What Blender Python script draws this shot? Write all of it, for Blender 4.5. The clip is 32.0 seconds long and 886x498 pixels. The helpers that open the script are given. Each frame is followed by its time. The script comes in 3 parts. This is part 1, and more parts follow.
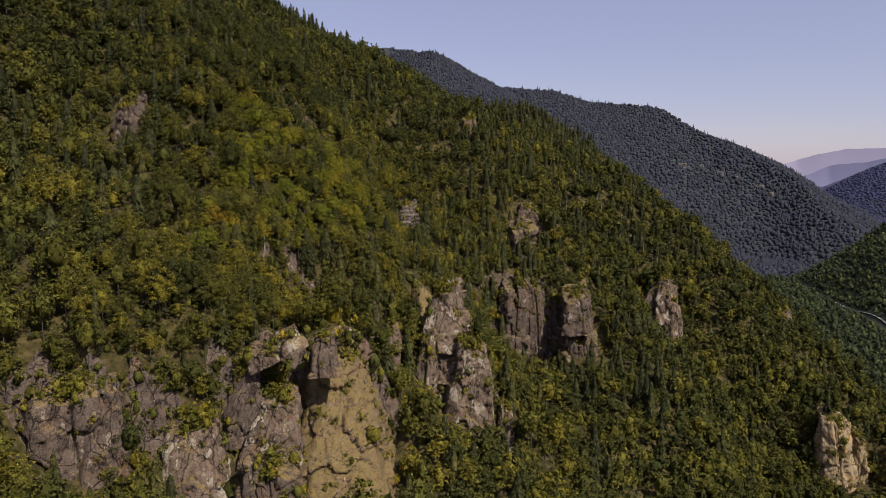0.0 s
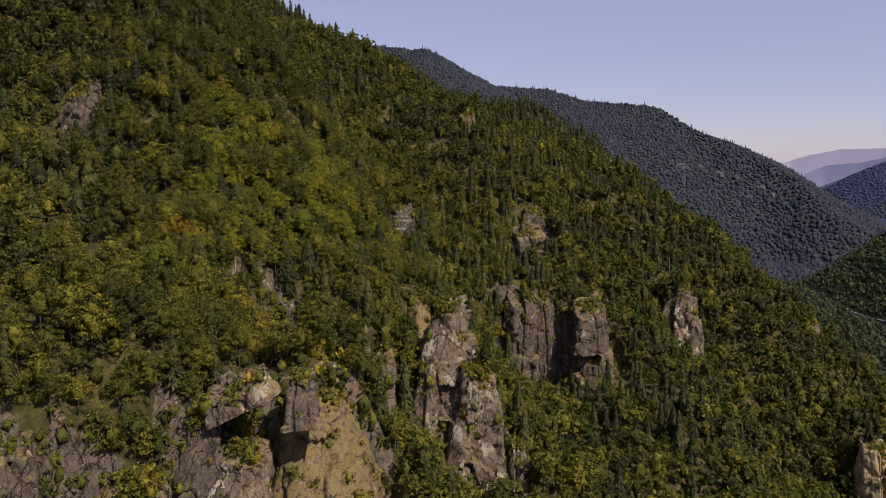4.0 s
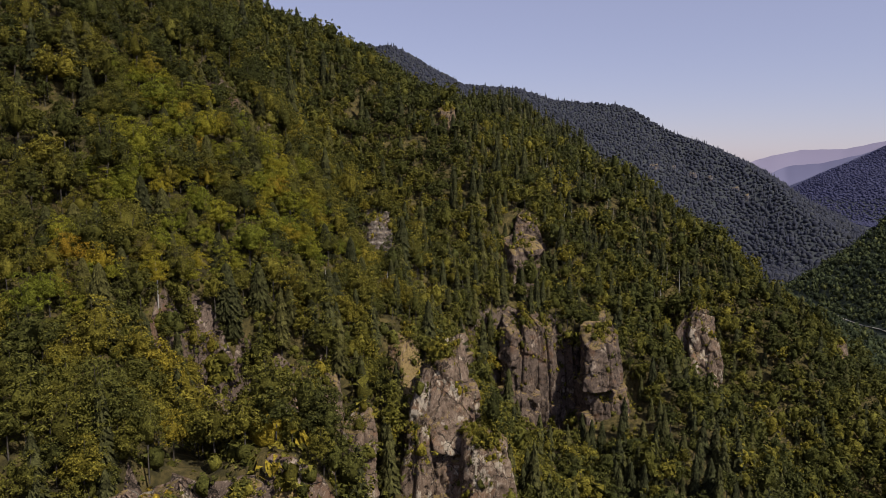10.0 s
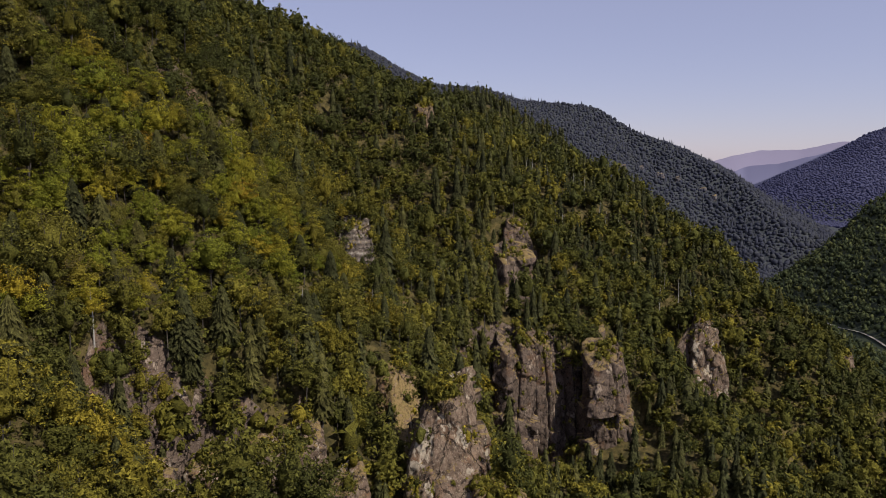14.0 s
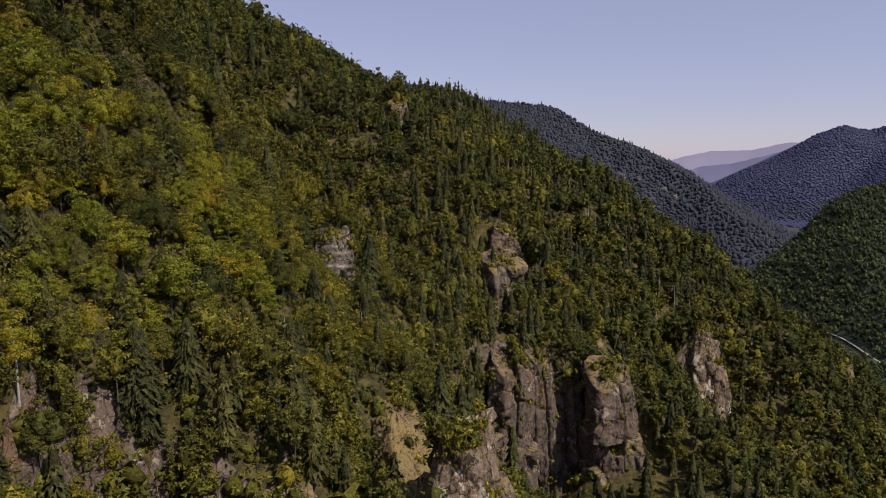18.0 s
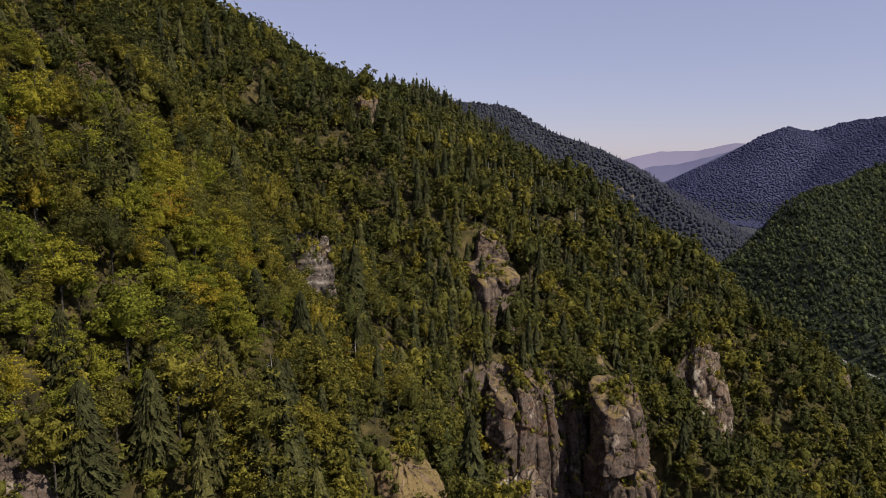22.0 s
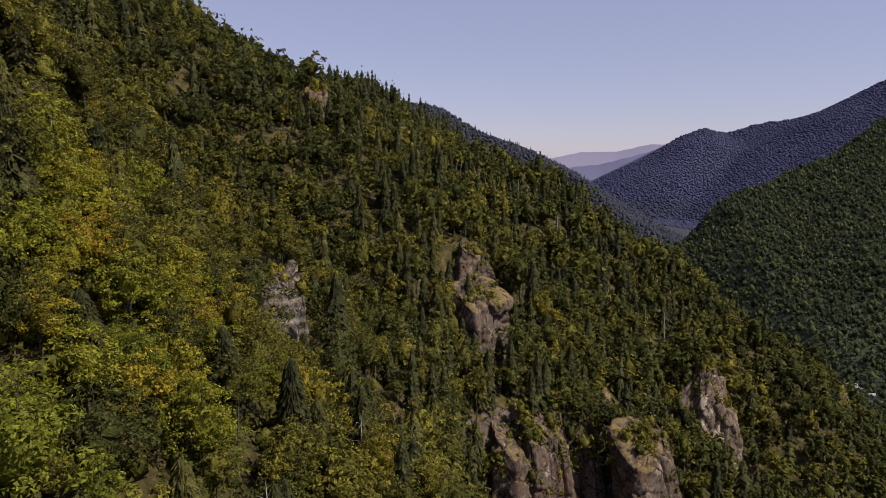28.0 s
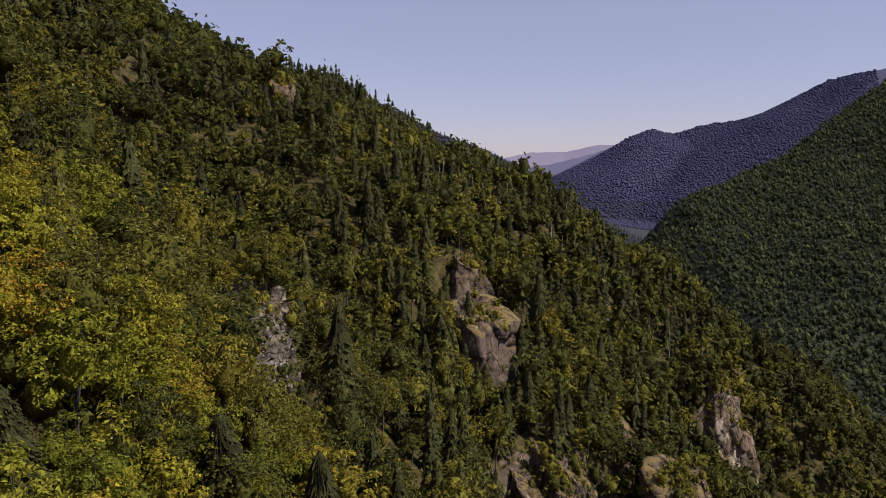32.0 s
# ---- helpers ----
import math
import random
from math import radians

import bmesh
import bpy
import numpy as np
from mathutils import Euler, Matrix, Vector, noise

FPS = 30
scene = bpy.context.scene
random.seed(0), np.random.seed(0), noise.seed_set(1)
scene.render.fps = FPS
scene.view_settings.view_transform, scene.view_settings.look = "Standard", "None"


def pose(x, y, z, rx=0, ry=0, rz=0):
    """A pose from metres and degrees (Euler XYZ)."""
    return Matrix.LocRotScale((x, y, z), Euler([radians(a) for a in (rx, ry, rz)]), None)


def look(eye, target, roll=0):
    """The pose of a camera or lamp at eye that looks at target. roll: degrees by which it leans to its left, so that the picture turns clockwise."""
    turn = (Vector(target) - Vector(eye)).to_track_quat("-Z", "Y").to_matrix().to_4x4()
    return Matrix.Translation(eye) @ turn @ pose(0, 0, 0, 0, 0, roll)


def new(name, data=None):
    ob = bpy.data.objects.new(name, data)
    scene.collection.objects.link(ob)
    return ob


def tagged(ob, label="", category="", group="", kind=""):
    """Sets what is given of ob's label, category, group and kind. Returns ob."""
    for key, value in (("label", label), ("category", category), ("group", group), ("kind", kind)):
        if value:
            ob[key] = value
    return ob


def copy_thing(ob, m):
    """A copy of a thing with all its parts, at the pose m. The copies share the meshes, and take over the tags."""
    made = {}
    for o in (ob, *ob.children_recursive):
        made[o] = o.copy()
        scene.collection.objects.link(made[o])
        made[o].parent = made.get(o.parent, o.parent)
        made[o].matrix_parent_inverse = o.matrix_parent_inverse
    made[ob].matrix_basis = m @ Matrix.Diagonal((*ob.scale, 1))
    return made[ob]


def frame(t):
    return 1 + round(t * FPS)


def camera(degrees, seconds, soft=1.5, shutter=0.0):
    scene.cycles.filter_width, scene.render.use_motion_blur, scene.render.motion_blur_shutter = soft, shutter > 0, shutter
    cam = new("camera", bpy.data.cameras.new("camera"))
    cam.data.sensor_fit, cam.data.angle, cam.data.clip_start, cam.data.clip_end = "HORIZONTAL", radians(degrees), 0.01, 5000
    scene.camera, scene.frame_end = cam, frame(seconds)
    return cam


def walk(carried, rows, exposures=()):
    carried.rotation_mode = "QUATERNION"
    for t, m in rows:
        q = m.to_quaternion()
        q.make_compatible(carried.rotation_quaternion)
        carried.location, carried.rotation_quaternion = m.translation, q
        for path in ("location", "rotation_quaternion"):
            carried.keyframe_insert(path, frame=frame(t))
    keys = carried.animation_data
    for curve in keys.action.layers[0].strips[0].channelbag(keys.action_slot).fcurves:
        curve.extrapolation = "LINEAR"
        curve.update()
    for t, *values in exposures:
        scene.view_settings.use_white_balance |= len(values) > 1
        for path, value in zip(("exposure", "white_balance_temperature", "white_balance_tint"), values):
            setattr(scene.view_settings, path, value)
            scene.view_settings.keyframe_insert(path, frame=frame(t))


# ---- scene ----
cam = camera(63.74, 32.0, soft=0.7)
PATH = [
    (0, pose(-1.27, -1.88, 319.73, 82.972, 0, 6.447)),
    (1, pose(-3.46, 8.91, 319.63, 82.981, 0, 6.364)),
    (2, pose(-5.62, 20.06, 319.53, 82.990, 0, 6.233)),
    (3, pose(-7.80, 31.38, 319.44, 82.999, 0, 6.042)),
    (6, pose(-14.72, 65.06, 319.23, 83.024, 0, 5.079)),
    (9, pose(-22.55, 96.56, 319.10, 83.047, 0, 3.521)),
    (12, pose(-31.30, 124.93, 319.05, 83.070, 0, 1.445)),
    (15, pose(-40.62, 150.49, 319.08, 83.090, 0, -1.030)),
    (18, pose(-49.96, 174.30, 319.19, 83.109, 0, -3.787)),
    (21, pose(-58.72, 197.71, 319.38, 83.127, 0, -6.743)),
    (24, pose(-66.40, 221.91, 319.65, 83.142, 0, -9.839)),
    (27, pose(-72.75, 247.45, 320.00, 83.157, 0, -13.029)),
    (30, pose(-77.93, 273.77, 320.44, 83.170, 0, -16.228)),
    (32, pose(-81.08, 290.76, 320.77, 83.177, 0, -18.279)),
]
walk(cam, PATH)


# ---- world, sun ----
world = bpy.data.worlds.new("sky")
scene.world = world
world.use_nodes = True
wn, wl = world.node_tree.nodes, world.node_tree.links
sky = wn.new("ShaderNodeTexSky")
sky.sky_type = "NISHITA"
sky.sun_disc = False
SUN_EL, SUN_AZ = radians(47), radians(128)
sky.sun_elevation, sky.sun_rotation = SUN_EL, SUN_AZ
sky.altitude, sky.air_density, sky.dust_density, sky.ozone_density = 900, 1.0, 0.6, 1.2
tint = wn.new("ShaderNodeMix")
tint.data_type, tint.blend_type = "RGBA", "MULTIPLY"
tint.inputs[0].default_value = 1.0
tint.inputs[7].default_value = (1.16, 1.0, 1.22, 1)
wl.new(sky.outputs[0], tint.inputs[6])
haze = wn.new("ShaderNodeMix")
haze.data_type = "RGBA"
haze.inputs[0].default_value = 0.55
haze.inputs[7].default_value = (3.75, 3.72, 4.85, 1)
wl.new(tint.outputs[2], haze.inputs[6])
wl.new(haze.outputs[2], wn["Background"].inputs[0])
wn["Background"].inputs[1].default_value = 0.106
sun = new("sun", bpy.data.lights.new("sun", "SUN"))
sun.data.energy, sun.data.angle, sun.data.color = 4.7, radians(0.6), (1.0, 0.93, 0.82)
to_sun = Vector((math.sin(SUN_AZ) * math.cos(SUN_EL), math.cos(SUN_AZ) * math.cos(SUN_EL), math.sin(SUN_EL)))
sun.matrix_world = look(to_sun * 900, (0, 0, 0))


# ---- materials ----
def material(name):
    m = bpy.data.materials.new(name)
    m.use_nodes = True
    n = m.node_tree.nodes
    b = n["Principled BSDF"]
    b.inputs["Specular IOR Level"].default_value = 0.25
    return m, n, m.node_tree.links, b


def ramp(n, stops):
    r = n.new("ShaderNodeValToRGB")
    e = r.color_ramp.elements
    while len(e) < len(stops):
        e.new(0.5)
    for k, (p, c) in zip(e, stops):
        k.position, k.color = p, (*c, 1)
    return r


def noise_node(n, l, scale, detail=4, rough=0.6, vec=None):
    t = n.new("ShaderNodeTexNoise")
    t.inputs["Scale"].default_value, t.inputs["Detail"].default_value, t.inputs["Roughness"].default_value = scale, detail, rough
    if vec is not None:
        l.new(vec, t.inputs["Vector"])
    return t


def foliage(name, stops, own, clear=0.28, spread=0.5, leaf=0.0):
    """Leaves: one hue a tree, a shade a spray. own: the tree is an object of its own."""
    m, n, l, b = material(name)
    r = ramp(n, stops)
    if own:
        src = n.new("ShaderNodeObjectInfo").outputs["Random"]
    else:
        a = n.new("ShaderNodeAttribute")
        a.attribute_name = "hue"
        src = a.outputs["Fac"]
    l.new(src, r.inputs[0])
    g = n.new("ShaderNodeNewGeometry")
    v = n.new("ShaderNodeMapRange")
    v.inputs[3].default_value, v.inputs[4].default_value = 1 - spread, 1 + spread
    l.new(g.outputs["Random Per Island"], v.inputs[0])
    h = n.new("ShaderNodeHueSaturation")
    l.new(v.outputs[0], h.inputs["Value"])
    l.new(r.outputs[0], h.inputs["Color"])
    shade = h
    if leaf:
        # single leaves within a spray: each its own tone and tilt
        vor = n.new("ShaderNodeTexVoronoi")
        vor.inputs["Scale"].default_value = leaf
        l.new(n.new("ShaderNodeTexCoord").outputs["Object"], vor.inputs["Vector"])
        tone = n.new("ShaderNodeSeparateColor")
        l.new(vor.outputs["Color"], tone.inputs[0])
        vary = n.new("ShaderNodeMapRange")
        vary.inputs[3].default_value, vary.inputs[4].default_value = 0.6, 1.4
        l.new(tone.outputs[0], vary.inputs[0])
        h2 = n.new("ShaderNodeHueSaturation")
        l.new(vary.outputs[0], h2.inputs["Value"])
        l.new(h.outputs[0], h2.inputs["Color"])
        shade = h2
        bp = n.new("ShaderNodeBump")
        bp.inputs["Strength"].default_value, bp.inputs["Distance"].default_value = 0.8, 0.5 / leaf
        l.new(vor.outputs["Distance"], bp.inputs["Height"])
        l.new(bp.outputs[0], b.inputs["Normal"])
    l.new(shade.outputs[0], b.inputs["Base Color"])
    b.inputs["Roughness"].default_value = 0.75
    b.inputs["Specular IOR Level"].default_value = 0.08
    t = n.new("ShaderNodeBsdfTranslucent")
    l.new(shade.outputs[0], t.inputs[0])
    mix = n.new("ShaderNodeMixShader")
    mix.inputs[0].default_value = clear
    l.new(b.outputs[0], mix.inputs[1])
    l.new(t.outputs[0], mix.inputs[2])
    l.new(mix.outputs[0], n["Material Output"].inputs[0])
    return m


BROAD = [(0.0, (0.054, 0.058, 0.016)), (0.3, (0.094, 0.091, 0.019)), (0.6, (0.137, 0.122, 0.0205)), (0.85, (0.184, 0.152, 0.022)), (0.95, (0.235, 0.177, 0.020)), (1.0, (0.28, 0.178, 0.020))]
SPRUCE = [(0.0, (0.034, 0.036, 0.0145)), (0.5, (0.055, 0.0545, 0.0185)), (1.0, (0.090, 0.081, 0.023))]
# across the valley: haze and the slope's shade put into darker, cooler greens
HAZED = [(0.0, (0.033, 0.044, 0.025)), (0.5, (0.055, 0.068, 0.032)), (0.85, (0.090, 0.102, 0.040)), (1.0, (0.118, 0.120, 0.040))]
# middle mountain: leaf greens paled and blued, the haze painted into them
DISTANT_HAZED = [(0.0, (0.062, 0.067, 0.100)), (0.6, (0.081, 0.086, 0.113)), (1.0, (0.108, 0.113, 0.120))]
# GOLD: yellowing leaves, brightened further so near crowns pass for sunlit
GOLD = [(0.0, (0.126, 0.140, 0.0185)), (0.5, (0.178, 0.178, 0.021)), (0.9, (0.240, 0.214, 0.023)), (1.0, (0.30, 0.228, 0.025))]
leaf_own = foliage("broad_leaves", BROAD, True, spread=0.6, leaf=6.0)
leaf_gold = foliage("yellowing_leaves", GOLD, True, 0.3, leaf=6.0)
leaf_many = foliage("broad_leaves_many", BROAD, False, leaf=3.0)
leaf_upper = foliage("broad_leaves_upper", BROAD, False, spread=0.32, leaf=1.5)
needle_own = foliage("needles", SPRUCE, True, 0.1, leaf=6.0)
needle_many = foliage("needles_many", SPRUCE, False, 0.1, leaf=3.0)
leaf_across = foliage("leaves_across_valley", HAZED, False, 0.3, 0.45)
leaf_distant = foliage("hazed_leaves_middle_mountain", DISTANT_HAZED, False, 0.5, 0.2)


def plain(name, stops, scale, rough=0.85, bump=0.4, fine=8.0, far_bump=0.1):
    m, n, l, b = material(name)
    co = n.new("ShaderNodeTexCoord").outputs["Object"]
    a = noise_node(n, l, scale, 6, 0.65, co)
    r = ramp(n, stops)
    l.new(a.outputs[0], r.inputs[0])
    l.new(r.outputs[0], b.inputs["Base Color"])
    b.inputs["Roughness"].default_value = rough
    f = noise_node(n, l, scale * fine, 5, 0.7, co)
    bp = n.new("ShaderNodeBump")
    bp.inputs["Strength"].default_value, bp.inputs["Distance"].default_value = bump, far_bump
    l.new(f.outputs[0], bp.inputs["Height"])
    l.new(bp.outputs[0], b.inputs["Normal"])
    return m


bark = plain("bark", [(0.3, (0.035, 0.029, 0.022)), (0.7, (0.11, 0.095, 0.08))], 3.0)
dead_wood = plain("dead_wood", [(0.3, (0.20, 0.18, 0.16)), (0.7, (0.42, 0.40, 0.37))], 2.0)
floor_mat = plain("forest_floor", [(0.3, (0.026, 0.022, 0.009)), (0.44, (0.050, 0.042, 0.014)), (0.54, (0.085, 0.066, 0.022)), (0.64, (0.135, 0.102, 0.038)), (0.72, (0.080, 0.074, 0.020))], 0.35, 0.95, 1.0, 9, 0.5)
# ground beyond the near valley, blue-grey haze mixed into its colour
hazed_floor = plain("hazed_forest_floor", [(0.3, (0.034, 0.040, 0.044)), (0.5, (0.042, 0.047, 0.052)), (0.7, (0.052, 0.056, 0.058))], 0.08, far_bump=1.5)
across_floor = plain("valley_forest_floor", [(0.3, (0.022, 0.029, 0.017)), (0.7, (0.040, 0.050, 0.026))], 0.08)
# soil of the far hill, distance haze put into its colour as purple-blue
hazed_hill_floor = plain("far_hill_floor_hazed", [(0.3, (0.056, 0.058, 0.112)), (0.7, (0.070, 0.072, 0.132))], 0.06)
gravel_mat = plain("road_gravel", [(0.3, (0.19, 0.175, 0.15)), (0.7, (0.33, 0.31, 0.27))], 0.3, 0.85)
white_wall = plain("white_wash", [(0.3, (0.62, 0.60, 0.56)), (0.7, (0.78, 0.77, 0.74))], 1.0)
roof_mat = plain("sheet_metal", [(0.3, (0.26, 0.27, 0.30)), (0.7, (0.40, 0.41, 0.44))], 0.8, 0.45)


def rock_material(name, dark, mid, pale, grass, bands=0.0, fresh_from=0.61):
    """Weathered rock: mottled crust with dark streaks, lichen specks, pale breaks, open joints, and dry turf on what lies flat."""
    m, n, l, b = material(name)
    co = n.new("ShaderNodeTexCoord").outputs["Object"]

    def stretched(z):
        mp = n.new("ShaderNodeMapping")
        mp.inputs["Scale"].default_value = (1, 1, z)
        l.new(co, mp.inputs[0])
        return mp.outputs[0]

    def madd(a, k, c):
        o = n.new("ShaderNodeMath")
        o.operation = "MULTIPLY_ADD"
        o.inputs[1].default_value = k
        l.new(a, o.inputs[0])
        if isinstance(c, float):
            o.inputs[2].default_value = c
        else:
            l.new(c, o.inputs[2])
        return o.outputs[0]

    def blend(fac, a, c, kind="MIX"):
        o = n.new("ShaderNodeMix")
        o.data_type, o.blend_type = "RGBA", kind
        l.new(fac, o.inputs[0])
        l.new(a, o.inputs[6])
        if isinstance(c, tuple):
            o.inputs[7].default_value = (*c, 1)
        else:
            l.new(c, o.inputs[7])
        return o.outputs[2]

    def mask(src, lo, hi):
        r = ramp(n, [(lo, (0, 0, 0)), (hi, (1, 1, 1))])
        l.new(src, r.inputs[0])
        return r.outputs[0]

    crust = noise_node(n, l, 0.24, 10, 0.72, co).outputs[0]
    streak = noise_node(n, l, 0.8, 7, 0.7, stretched(0.16)).outputs[0]
    tone = madd(crust, 0.66, madd(streak, 0.34, 0.0))
    if bands:
        wave = n.new("ShaderNodeTexWave")
        wave.bands_direction = "Z"
        wave.inputs["Scale"].default_value, wave.inputs["Distortion"].default_value, wave.inputs["Detail"].default_value, wave.inputs["Detail Scale"].default_value = 0.13, 4.0, 5, 0.7
        l.new(co, wave.inputs[0])
        tone = madd(wave.outputs["Fac"], bands, madd(tone, 1.0, -0.5 * bands))
    r = ramp(n, [(0.39, dark), (0.45, tuple(0.7 * p for p in mid)), (0.52, mid), (0.59, tuple(0.85 * p + 0.15 * q for p, q in zip(mid, pale))), (0.65, tuple(0.4 * p + 0.6 * q for p, q in zip(mid, pale)))])
    l.new(tone, r.inputs[0])
    skin = r.outputs[0]
    # rust and dark lichen in patches, pale lichen in specks
    skin = blend(madd(mask(noise_node(n, l, 0.11, 7, 0.7, co).outputs[0], 0.54, 0.62), 0.5, 0.0), skin, (mid[0] * 1.35, mid[1] * 0.95, mid[2] * 0.6))
    skin = blend(madd(mask(noise_node(n, l, 2.6, 6, 0.75, co).outputs[0], 0.56, 0.61), 0.7, 0.0), skin, tuple(0.7 * q for q in pale))
    skin = blend(madd(mask(noise_node(n, l, 1.7, 6, 0.75, stretched(0.5)).outputs[0], 0.56, 0.62), 0.6, 0.0), skin, tuple(0.8 * q for q in dark))
    # fresh breaks with hard edges
    fresh = ramp(n, [(0.35, tuple(0.45 * p for p in pale)), (0.55, tuple(0.8 * p for p in pale)), (0.7, pale)])
    l.new(noise_node(n, l, 1.1, 9, 0.8, co).outputs[0], fresh.inputs[0])
    skin = blend(mask(noise_node(n, l, 0.2, 9, 0.66, stretched(0.55)).outputs[0], fresh_from, fresh_from + 0.025), skin, fresh.outputs[0])
    # joints at two sizes, dark lines sunk into the face
    wob = n.new("ShaderNodeVectorMath")
    wob.operation = "MULTIPLY_ADD"
    wob.inputs[1].default_value = (3, 3, 3)
    l.new(noise_node(n, l, 0.35, 5, 0.65, co).outputs["Color"], wob.inputs[0])
    l.new(stretched(0.8), wob.inputs[2])
    height = madd(noise_node(n, l, 2.2, 9, 0.8, co).outputs[0], 0.55, madd(crust, 1.2, 0.0))
    for scale, width, depth in ((0.12, 0.014, 0.75), (0.30, 0.012, 0.5)):
        vor = n.new("ShaderNodeTexVoronoi")
        vor.feature = "DISTANCE_TO_EDGE"
        vor.inputs["Scale"].default_value = scale
        l.new(wob.outputs[0], vor.inputs["Vector"])
        joint = mask(vor.outputs["Distance"], width * 0.4, width * 1.6)
        shade = ramp(n, [(0.0, (1 - depth,) * 3), (1.0, (1, 1, 1))])
        l.new(joint, shade.inputs[0])
        one = n.new("ShaderNodeMix")
        one.data_type, one.blend_type = "RGBA", "MULTIPLY"
        one.inputs[0].default_value = 1.0
        l.new(skin, one.inputs[6])
        l.new(shade.outputs[0], one.inputs[7])
        skin = one.outputs[2]
        height = madd(joint, 0.5, height)
    bp = n.new("ShaderNodeBump")
    bp.inputs["Strength"].default_value, bp.inputs["Distance"].default_value = 0.9, 0.35
    l.new(height, bp.inputs["Height"])
    l.new(bp.outputs[0], b.inputs["Normal"])
    sep = n.new("ShaderNodeSeparateXYZ")
    l.new(n.new("ShaderNodeNewGeometry").outputs["True Normal"], sep.inputs[0])
    flat = madd(sep.outputs["Z"], 0.5, madd(noise_node(n, l, 0.5, 8, 0.75, co).outputs[0], 0.5, 0.0))
    turf = ramp(n, [(0.36, (0.060, 0.050, 0.018)), (0.45, (0.150, 0.106, 0.040)), (0.52, (0.26, 0.175, 0.080)), (0.58, (0.115, 0.100, 0.028)), (0.66, (0.22, 0.155, 0.062))])
    l.new(noise_node(n, l, 1.3, 8, 0.8, co).outputs[0], turf.inputs[0])
    l.new(blend(mask(flat, grass, min(grass + 0.05, 1)), skin, turf.outputs[0]), b.inputs["Base Color"])
    b.inputs["Roughness"].default_value = 0.9
    return m


rock_mat = rock_material("grey_rock", (0.033, 0.023, 0.017), (0.160, 0.110, 0.078), (0.50, 0.42, 0.32), 0.61, 0.0, 0.556)
slab_mat = rock_material("dark_rock", (0.025, 0.018, 0.015), (0.110, 0.078, 0.060), (0.38, 0.30, 0.23), 0.61, 0.0, 0.605)
turf_mat = rock_material("turfed_rock", (0.036, 0.026, 0.019), (0.125, 0.086, 0.058), (0.42, 0.35, 0.27), 0.50, 0.0, 0.59)
band_mat = rock_material("banded_rock", (0.034, 0.027, 0.023), (0.130, 0.102, 0.084), (0.56, 0.51, 0.44), 0.66, 0.15, 0.64)
turf_face = rock_material("turf_face", (0.070, 0.046, 0.030), (0.195, 0.130, 0.084), (0.46, 0.38, 0.30), 0.47, 0.0, 0.60)
far_rock = rock_material("distant_rock", (0.075, 0.07, 0.082), (0.13, 0.12, 0.13), (0.22, 0.20, 0.20), 0.62)
ochre_mat = rock_material("ochre_rock", (0.20, 0.14, 0.08), (0.38, 0.28, 0.16), (0.55, 0.44, 0.29), 0.62)


# ---- crags: where they stand ----
R, TF, OC, DK = rock_mat, turf_mat, ochre_mat, slab_mat
# each crag: name, look, and its masses: x, y of the middle, top z, width, depth, height, turn, taper, material, seed
CRAGS = []
CRAGS.append(("cliff", "dark grey cliff of three tall cracked slabs among trees", [
    (-6, 439, 247, 20, 17, 62, 10, 0.22, DK, 1), (9, 444, 245, 13, 14, 62, 12, 0.25, DK, 2), (32, 436, 242, 20, 18, 27, 12, 0.22, DK, 3), (35, 437, 217, 23, 18, 32, 12, 0.12, DK, 4), (22, 449, 236, 10, 12, 44, 14, 0.4, DK, 40)]))
CRAGS.append(("rock_pillar", "weathered grey rock pillar with pale streaks on the wooded slope", [(97, 499, 242, 19, 15, 46, 18, 0.75, R, 5), (103, 497, 226, 10, 9, 30, 10, 0.5, R, 6)]))
CRAGS.append(("rock_pinnacle", "square dark rock pinnacle with a turf cap", [(-2, 489, 278, 18, 14, 34, 15, 0.10, DK, 7), (1, 513, 292, 19, 13, 28, 15, 0.55, DK, 8)]))
CRAGS.append(("banded_rock", "grey rock with pale level bands in the forest", [(-73, 431, 297, 19, 12, 28, 8, 0.4, band_mat, 9)]))
CRAGS.append(("small_crag", "small dark crag between trees", [(-49, 414, 265, 8, 8, 14, 20, 0.4, DK, 10)]))
CRAGS.append(("small_crag", "low grey crag with a turf top", [(-61, 409, 269, 9, 7, 12, 15, 0.4, TF, 11)]))
CRAGS.append(("small_crag", "small dark crag above the cliff", [(37, 477, 241, 10, 8, 16, 20, 0.5, DK, 12)]))
CRAGS.append(("cliff", "broken grey cliff with pale fractures and a turf edge", [
    (-72, 303, 261, 21, 15, 50, 8, 0.4, R, 13), (-60, 301, 250, 10, 10, 34, 20, 0.4, R, 14), (-88, 298, 252, 17, 12, 36, 5, 0.5, R, 15)]))
CRAGS.append(("boulder", "pale rounded boulder at the cliff's edge", [(-96, 281, 258, 8, 7, 9, 0, 0.6, R, 16)]))
CRAGS.append(("cliff", "wide sloping cliff of brown rock covered with dry grass", [
    (-62, 227, 261, 38, 40, 58, 12, 0.95, turf_face, 17), (-77, 211, 265, 19, 9, 7, 8, 0.1, R, 18, -27), (-65, 218, 265, 10, 9, 14, 15, 0.6, DK, 19), (-89, 208, 257, 14, 11, 26, 10, 0.75, DK, 20), (-78, 209, 250, 22, 15, 36, 14, 0.75, R, 37)]))
CRAGS.append(("cliff", "low cliff of grey and rusty rock with a turf ledge", [(-99, 195, 242, 28, 18, 38, 20, 0.75, R, 21), (-74, 191, 232, 24, 14, 30, 18, 0.5, DK, 22)]))
